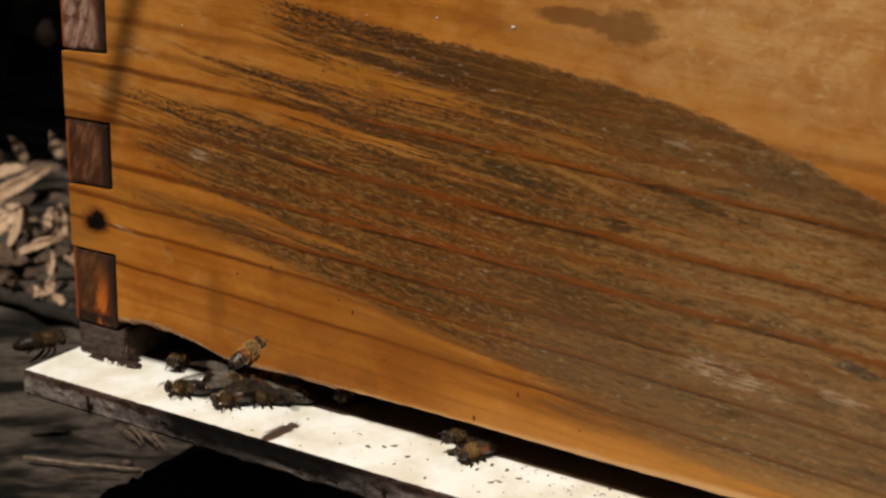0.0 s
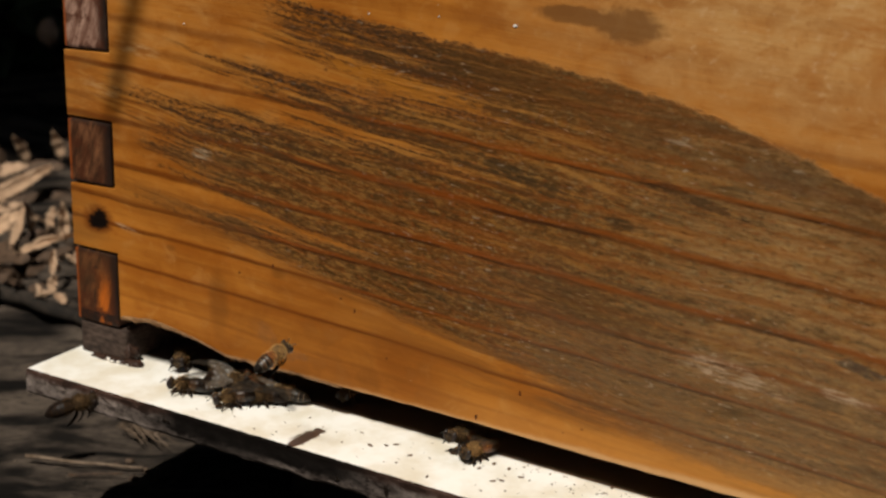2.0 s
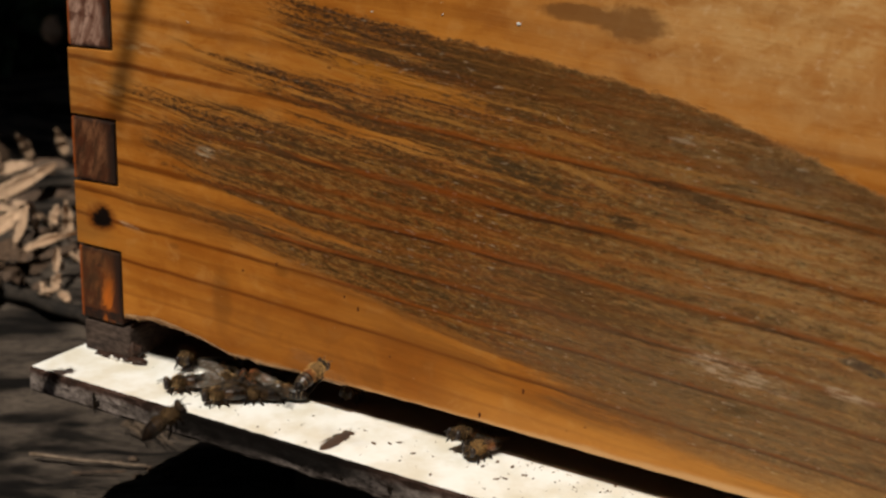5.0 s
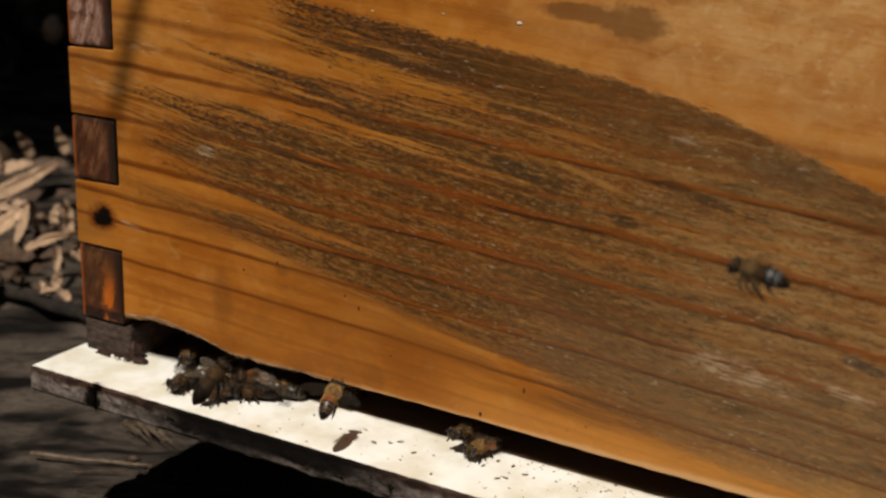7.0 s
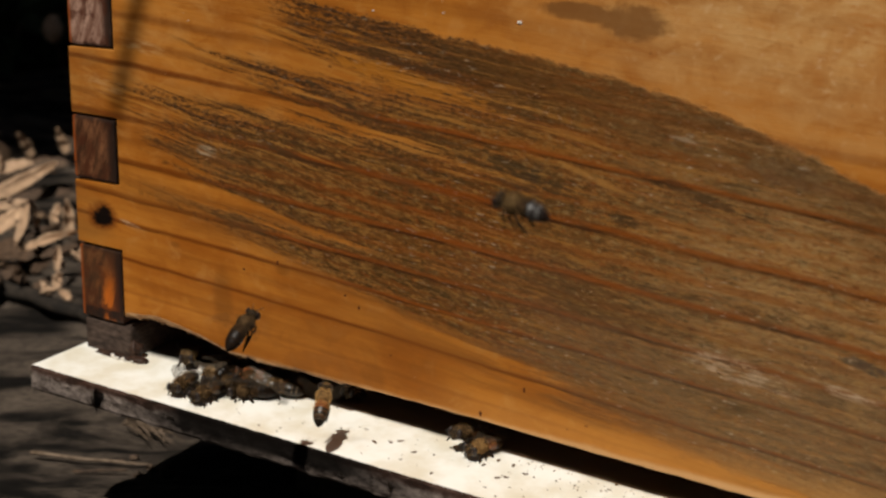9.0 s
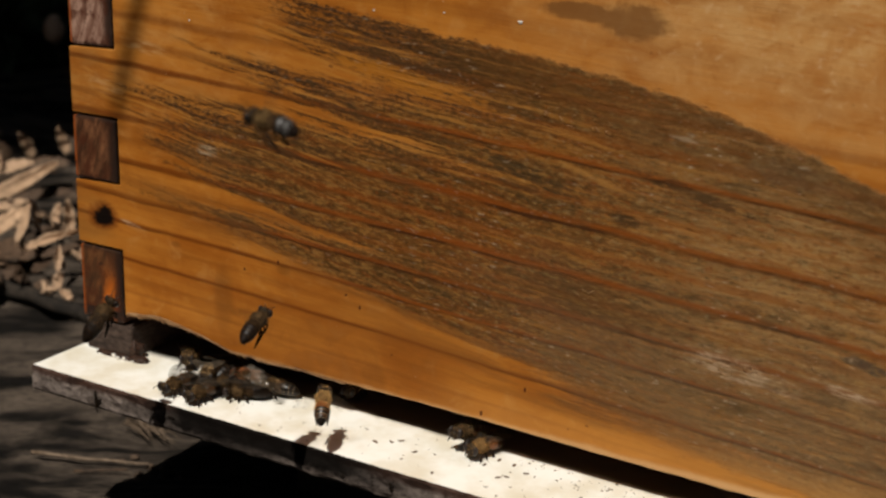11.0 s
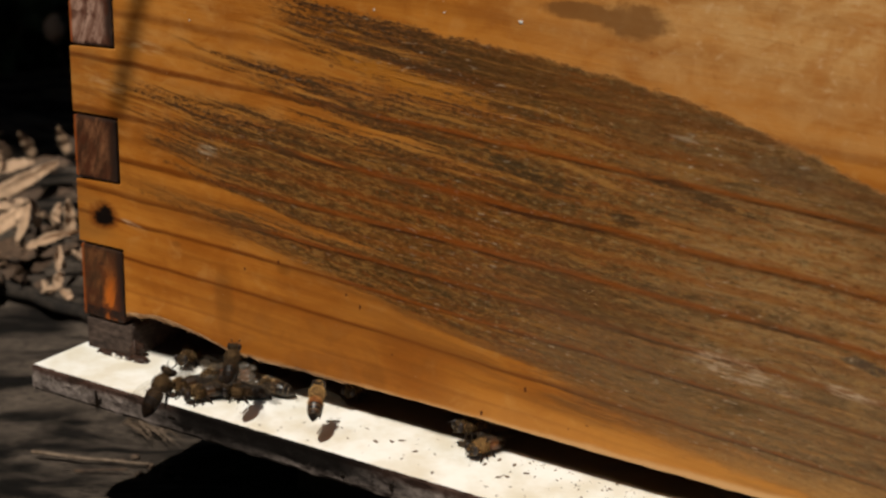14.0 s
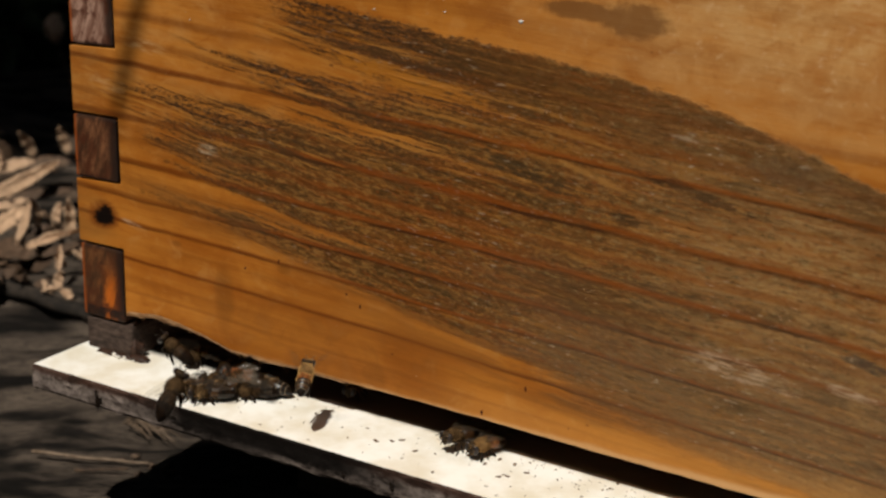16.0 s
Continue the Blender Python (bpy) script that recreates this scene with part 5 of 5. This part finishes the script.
def motions():
    """All that moves: the hovering bees and their wings, and the restless ones on the board."""
    hover_rows = [
        (0, (0.1007, -0.0329, 0.0338), (0.11, 0.95, 0.27), (0.41, -0.30, 0.86)),
        (1, (0.1059, -0.0328, 0.0343), (0.08, 0.96, 0.26), (0.41, -0.27, 0.87)),
        (2, (0.1096, -0.0332, 0.0344), (0.12, 0.96, 0.23), (0.41, -0.26, 0.87)),
        (3, (0.1118, -0.0308, 0.0325), (0.07, 0.99, 0.14), (0.41, -0.16, 0.90)),
        (4, (0.1148, -0.0291, 0.0306), (0.08, 0.99, 0.06), (0.43, -0.09, 0.90)),
        (6.5, (0.1187, -0.0231, 0.0222), (-0.17, 0.88, 0.45), (0.32, -0.38, 0.87)),
        (7.5, (0.1175, -0.0199, 0.0179), (-0.25, 0.83, 0.49), (0.32, -0.41, 0.85)),
        (8, (0.1167, -0.0215, 0.0179), (-0.36, 0.74, 0.56), (0.33, -0.46, 0.83)),
        (9, (0.1156, -0.0219, 0.0174), (-0.33, 0.76, 0.57), (0.33, -0.47, 0.82)),
        (11.5, (0.1144, -0.0211, 0.0155), (-0.47, 0.80, 0.38), (0.23, -0.30, 0.92)),
        (12.5, (0.1122, -0.0183, 0.0136), (-0.34, 0.83, 0.44), (0.29, -0.35, 0.89)),
        (13.5, (0.1098, -0.0166, 0.0137), (-0.36, 0.79, 0.49), (0.31, -0.40, 0.86)),
        (14.5, (0.1084, -0.0162, 0.0168), (-0.41, 0.79, 0.46), (0.28, -0.36, 0.89)),
        (15.5, (0.1059, -0.0148, 0.0193), (-0.36, 0.82, 0.46), (0.30, -0.36, 0.88)),
        (16, (0.1038, -0.0146, 0.0198), (-0.38, 0.84, 0.39), (0.27, -0.30, 0.91)),
    ]
    arriving_rows = [
        (0, (0.0698, -0.0787, 0.0445), (0.45, 0.89, -0.03), (0.46, -0.20, 0.87)),
        (1, (0.0768, -0.0818, 0.0370), (0.59, 0.80, 0.09), (0.36, -0.36, 0.86)),
        (2, (0.0836, -0.0830, 0.0311), (0.56, 0.81, 0.15), (0.33, -0.38, 0.86)),
        (3, (0.0914, -0.0822, 0.0273), (0.57, 0.82, 0.06), (0.37, -0.32, 0.88)),
        (4, (0.0997, -0.0800, 0.0278), (0.52, 0.79, 0.32), (0.25, -0.50, 0.83)),
        (6.5, (0.1107, -0.0672, 0.0354), (0.38, 0.65, 0.66), (0.17, -0.75, 0.64)),
        (7.5, (0.1126, -0.0624, 0.0415), (0.14, 0.76, 0.63), (0.29, -0.64, 0.71)),
        (8, (0.1127, -0.0593, 0.0446), (-0.05, 0.91, 0.41), (0.32, -0.38, 0.87)),
        (8.5, (0.1138, -0.0571, 0.0474), (0.02, 0.87, 0.49), (0.32, -0.47, 0.82)),
        (9, (0.1138, -0.0546, 0.0496), (-0.01, 0.88, 0.47), (0.32, -0.45, 0.84)),
        (11.5, (0.1106, -0.0450, 0.0465), (-0.16, 0.94, 0.29), (0.29, -0.24, 0.93)),
        (12.5, (0.1048, -0.0400, 0.0409), (-0.29, 0.85, 0.44), (0.30, -0.35, 0.89)),
        (13.5, (0.0977, -0.0376, 0.0348), (-0.34, 0.79, 0.51), (0.32, -0.41, 0.85)),
        (14.5, (0.0670, -0.0092, 0.0146), (-0.40, 0.68, 0.62), (0.38, -0.49, 0.79)),
        (15.5, (0.0558, -0.0131, 0.0146), (-0.44, 0.28, 0.85), (0.62, -0.59, 0.52)),
        (16, (0.0512, -0.0135, 0.0161), (-0.77, -0.23, 0.60), (0.64, -0.32, 0.70)),
    ]
    late_rows = [
        (0, (-0.0476, -0.0530, 0.1000), (0.45, 0.60, 0.10), (0.33, -0.40, 0.85)),
        (2, (-0.0229, -0.0620, 0.0950), (0.45, 0.62, 0.15), (0.33, -0.45, 0.80)),
        (4, (0.0031, -0.0709, 0.0880), (0.42, 0.64, 0.25), (0.33, -0.50, 0.75)),
        (6.5, (0.0343, -0.0756, 0.0800), (0.38, 0.66, 0.35), (0.33, -0.58, 0.70)),
        (9.2, (0.0360, -0.0720, 0.0680), (0.25, 0.68, 0.55), (0.33, -0.65, 0.68)),
        (11.5, (0.0656, -0.0463, 0.0339), (0.13, 0.71, 0.69), (0.33, -0.69, 0.65)),
        (12.5, (0.0757, -0.0505, 0.0303), (0.23, 0.59, 0.77), (0.26, -0.80, 0.54)),
        (13.5, (0.0837, -0.0562, 0.0278), (-0.07, 0.78, 0.62), (0.36, -0.56, 0.75)),
        (14.5, (0.0896, -0.0599, 0.0274), (0.20, 0.59, 0.78), (0.27, -0.80, 0.54)),
        (15.5, (0.0927, -0.0622, 0.0286), (0.02, 0.60, 0.80), (0.37, -0.75, 0.55)),
        (16, (0.0952, -0.0623, 0.0297), (0.12, 0.60, 0.79), (0.31, -0.78, 0.55)),
    ]
    passing_rows = [
        (4.2, (0.3067, -0.0652, 0.0875), (-0.94, 0.35, -0.03), (-0.15, -0.34, 0.93)),
        (6.3, (0.2666, -0.0691, 0.0931), (-0.98, 0.21, 0.02), (-0.06, -0.37, 0.93)),
        (7, (0.2505, -0.0726, 0.0953), (-0.98, 0.17, 0.04), (-0.03, -0.37, 0.93)),
        (7.5, (0.2403, -0.0753, 0.0969), (-0.99, 0.15, 0.05), (-0.01, -0.37, 0.93)),
        (8, (0.2300, -0.0785, 0.0988), (-0.99, 0.13, 0.05), (0.00, -0.37, 0.93)),
        (8.5, (0.2180, -0.0827, 0.1013), (-0.99, 0.10, 0.06), (0.02, -0.36, 0.93)),
        (9, (0.2064, -0.0873, 0.1044), (-0.99, 0.09, 0.07), (0.03, -0.36, 0.93)),
        (9.2, (0.2016, -0.0895, 0.1054), (-0.99, 0.08, 0.07), (0.03, -0.36, 0.93)),
        (11.3, (0.1568, -0.1143, 0.1230), (-0.99, 0.05, 0.09), (0.06, -0.33, 0.94)),
        (11.6, (0.1503, -0.1188, 0.1268), (-0.99, 0.05, 0.09), (0.07, -0.33, 0.94)),
        (11.9, (0.1442, -0.1236, 0.1296), (-0.99, 0.05, 0.09), (0.07, -0.32, 0.95)),
        (12.1, (0.1406, -0.1266, 0.1316), (-0.99, 0.05, 0.09), (0.07, -0.31, 0.95)),
        (12.3, (0.1364, -0.1302, 0.1333), (-0.99, 0.05, 0.09), (0.07, -0.31, 0.95)),
        (12.5, (0.1329, -0.1332, 0.1358), (-0.99, 0.05, 0.09), (0.07, -0.31, 0.95)),
        (12.7, (0.1290, -0.1367, 0.1388), (-0.99, 0.05, 0.10), (0.08, -0.30, 0.95)),
        (13, (0.1229, -0.1427, 0.1428), (-0.99, 0.05, 0.10), (0.08, -0.29, 0.95)),
        (13.4, (0.1152, -0.1508, 0.1484), (-0.99, 0.05, 0.10), (0.09, -0.28, 0.96)),
    ]
    def glide(ob, rows):
        rows = list(rows)
        if rows[0][0] > 0:
            rows = [(0, *rows[0][1:])] + rows
        if rows[-1][0] < 16:
            rows.append((16, *rows[-1][1:]))
        walk(ob, [(t, fly(p, f, u)) for t, p, f, u in rows])

    def beat(ob, rate, lag, swing=42, mean=14, sweep=8):
        for w in [c for c in ob.children if c.name.startswith("wing")]:
            s = w["side"]
            rows = []
            for i in range(161):
                a = mean + swing * math.sin(i * 0.1 * rate * 6.283 + lag)
                b = sweep + 14 * math.cos(i * 0.1 * rate * 6.283 + lag)
                rows.append((i * 0.1, pose(0.0004, s * 0.0011, 0.0016, 0, 0, s * b) @ pose(0, 0, 0, s * a, 0, 0)))
            walk(w, rows)

    hover = bee("honeybee hovering low over the landing board, amber-banded abdomen", "amber", True)
    glide(hover, hover_rows)
    beat(hover, 1.7, 0.4)
    arriving = bee("dark honeybee flying up before the entrance, legs hanging", "sooty", True)
    glide(arriving, arriving_rows)
    beat(arriving, 1.9, 2.0, 16, 10, 58)
    late = bee("dark honeybee drifting in from beside the hive to the board", "sooty", True, length=1.1)
    glide(late, late_rows)
    beat(late, 1.6, 3.1, 16, 10, 56)
    passing = bee("grey-brown honeybee flying across before the hive wall", "dusky", True, length=0.92)
    glide(passing, passing_rows)
    beat(passing, 2.1, 1.0)

    def settle(label, kind, rows, spread=70):
        """A bee standing on the board. rows: seconds, place, the way it heads, nose-up and lean to its side in degrees."""
        ob = bee(label, kind, False, spread, length=1.12)
        keys = [(t, pose(x, y, z, 0, 0, yaw) @ pose(0, 0, 0, lean, -nose, 0)) for t, x, y, z, yaw, nose, lean in rows]
        walk(ob, keys + [(16, keys[-1][1])] if rows[-1][0] < 16 else keys)

    settle("honeybee facing out of the entrance, wings folded", "dark", (
        (0, 0.0388, 0.0068, 0.0038, -70, 8, 0), (4, 0.0409, 0.0056, 0.0038, -66, 8, 0), (8.5, 0.0411, 0.0062, 0.0038, -60, 10, 0), (13, 0.0425, 0.0045, 0.0040, -70, 8, 0), (14.5, 0.0410, 0.0056, 0.0038, -85, 6, 0), (16, 0.0425, 0.0070, 0.0036, -85, 4, 0)))
    settle("brown honeybee at the edge of the cluster, head down", "dark", (
        (0, 0.0545, -0.0100, 0.0036, -146, 0, 8), (2, 0.0537, -0.0090, 0.0036, -150, 2, 8), (4, 0.0523, -0.0108, 0.0036, -150, -4, 6), (6.5, 0.0521, -0.0105, 0.0038, -95, 4, 0), (8.5, 0.0541, -0.0120, 0.0037, -80, 0, 0),
        (11.5, 0.0519, -0.0140, 0.0036, -105, -3, 0), (13, 0.0520, -0.0134, 0.0036, -110, -3, 0), (14.5, 0.0555, -0.0140, 0.0036, -118, 0, 0), (16, 0.0585, -0.0145, 0.0036, -125, 0, 0)), 58)
    settle("honeybee in the cluster with shining folded wings", "dark", (
        (0, 0.0668, 0.0012, 0.0046, 38, -4, 30), (2, 0.0668, 0.0005, 0.0046, 36, -4, 32), (4, 0.0656, -0.0018, 0.0046, 40, -4, 30), (6.5, 0.0625, -0.0040, 0.0048, 20, 0, 20), (8.5, 0.0600, -0.0050, 0.0048, -50, 6, 0),
        (13, 0.0572, -0.0045, 0.0048, -62, 6, 0), (16, 0.0668, -0.0095, 0.0040, -118, 0, 0)), 66)
    settle("dark honeybee low at the front of the cluster", "dark", (
        (0, 0.0722, -0.0088, 0.0035, -128, -4, 4), (2, 0.0722, -0.0092, 0.0035, -132, -4, 4), (4, 0.0692, -0.0110, 0.0035, -140, -4, 4), (6.5, 0.0672, -0.0118, 0.0035, -120, 0, 0), (8.5, 0.0646, -0.0133, 0.0035, -95, 0, 0),
        (13, 0.0625, -0.0150, 0.0035, -110, 0, 0), (16, 0.0640, -0.0142, 0.0035, -140, 0, 0)), 66)
    settle("dark honeybee pressed between others on the board", "sooty", (
        (0, 0.0715, 0.0008, 0.0036, -160, 0, 0), (4, 0.0682, -0.0012, 0.0036, -165, 0, 0), (8.5, 0.0660, -0.0032, 0.0036, -150, 0, 0), (13, 0.0640, -0.0060, 0.0036, -155, 0, 0), (16, 0.0610, -0.0050, 0.0036, -160, 0, 0)), 66)
    settle("honeybee with a reddish thorax and shining wings", "russet", (
        (0, 0.0772, 0.0045, 0.0062, -150, 4, -30), (2, 0.0746, 0.0036, 0.0062, -150, 6, -30), (4, 0.0734, 0.0026, 0.0062, -150, 6, -30), (6.5, 0.0738, -0.0004, 0.0060, -146, 4, -22), (8.5, 0.0718, 0.0004, 0.0060, -150, 4, -24),
        (11.5, 0.0701, -0.0014, 0.0060, -152, 4, -24), (14.5, 0.0676, -0.0032, 0.0060, -150, 2, -20), (16, 0.0684, -0.0026, 0.0058, -152, 2, -20)), 62)
    settle("honeybee with a striped abdomen turned to the light", "striped", (
        (0, 0.0842, 0.0042, 0.0035, -165, 0, -6), (4, 0.0820, 0.0022, 0.0035, -165, 0, -6), (6.5, 0.0806, 0.0024, 0.0036, -168, 0, -8), (8.5, 0.0792, 0.0030, 0.0036, -168, 0, -8), (13, 0.0770, 0.0016, 0.0036, -170, 0, -10), (16, 0.0758, 0.0012, 0.0036, -172, 0, -10)), 44)
    settle("dark honeybee behind the cluster in the entrance", "dark", ((0, 0.0560, 0.0085, 0.0036, 100, 0, 0), (5, 0.0570, 0.0085, 0.0036, 92, 0, 0), (9, 0.0580, 0.0095, 0.0036, 90, 0, 0)), 40)
    settle("dim honeybee inside the dark entrance", "dark", ((0, 0.1012, 0.0150, 0.0036, -85, 0, 0),))
    # a dark bee stands in for the shaded undersides below the cluster
    settle("dark honeybee, added for the shade under the edge of the cluster", "sooty", (
        (0, 0.0800, -0.0008, 0.0030, -150, -3, 0), (4, 0.0772, -0.0030, 0.0030, -152, -3, 0), (8.5, 0.0732, -0.0042, 0.0030, -150, -3, 0), (13, 0.0712, -0.0064, 0.0030, -150, -3, 0), (16, 0.0735, -0.0048, 0.0030, -152, -3, 0)), 72)
    settle("brown honeybee resting at the entrance shadow", "amber", ((0, 0.1545, 0.0004, 0.0036, -108, 2, -5), (8, 0.1550, 0.0002, 0.0036, -104, 2, -5), (16, 0.1552, 0.0004, 0.0036, -106, 2, -5)), 74)
    settle("grey-faced honeybee leaning out beside another bee", "dark", (
        (0, 0.1488, 0.0016, 0.0060, -105, 16, 0), (9, 0.1488, 0.0014, 0.0060, -100, 16, 0), (12.5, 0.1490, 0.0018, 0.0060, -105, 16, 0), (14, 0.1492, 0.0034, 0.0070, -118, 14, 0), (15, 0.1482, 0.0016, 0.0060, -114, 12, 0), (16, 0.1472, -0.0006, 0.0050, -108, 8, 0)))


motions()
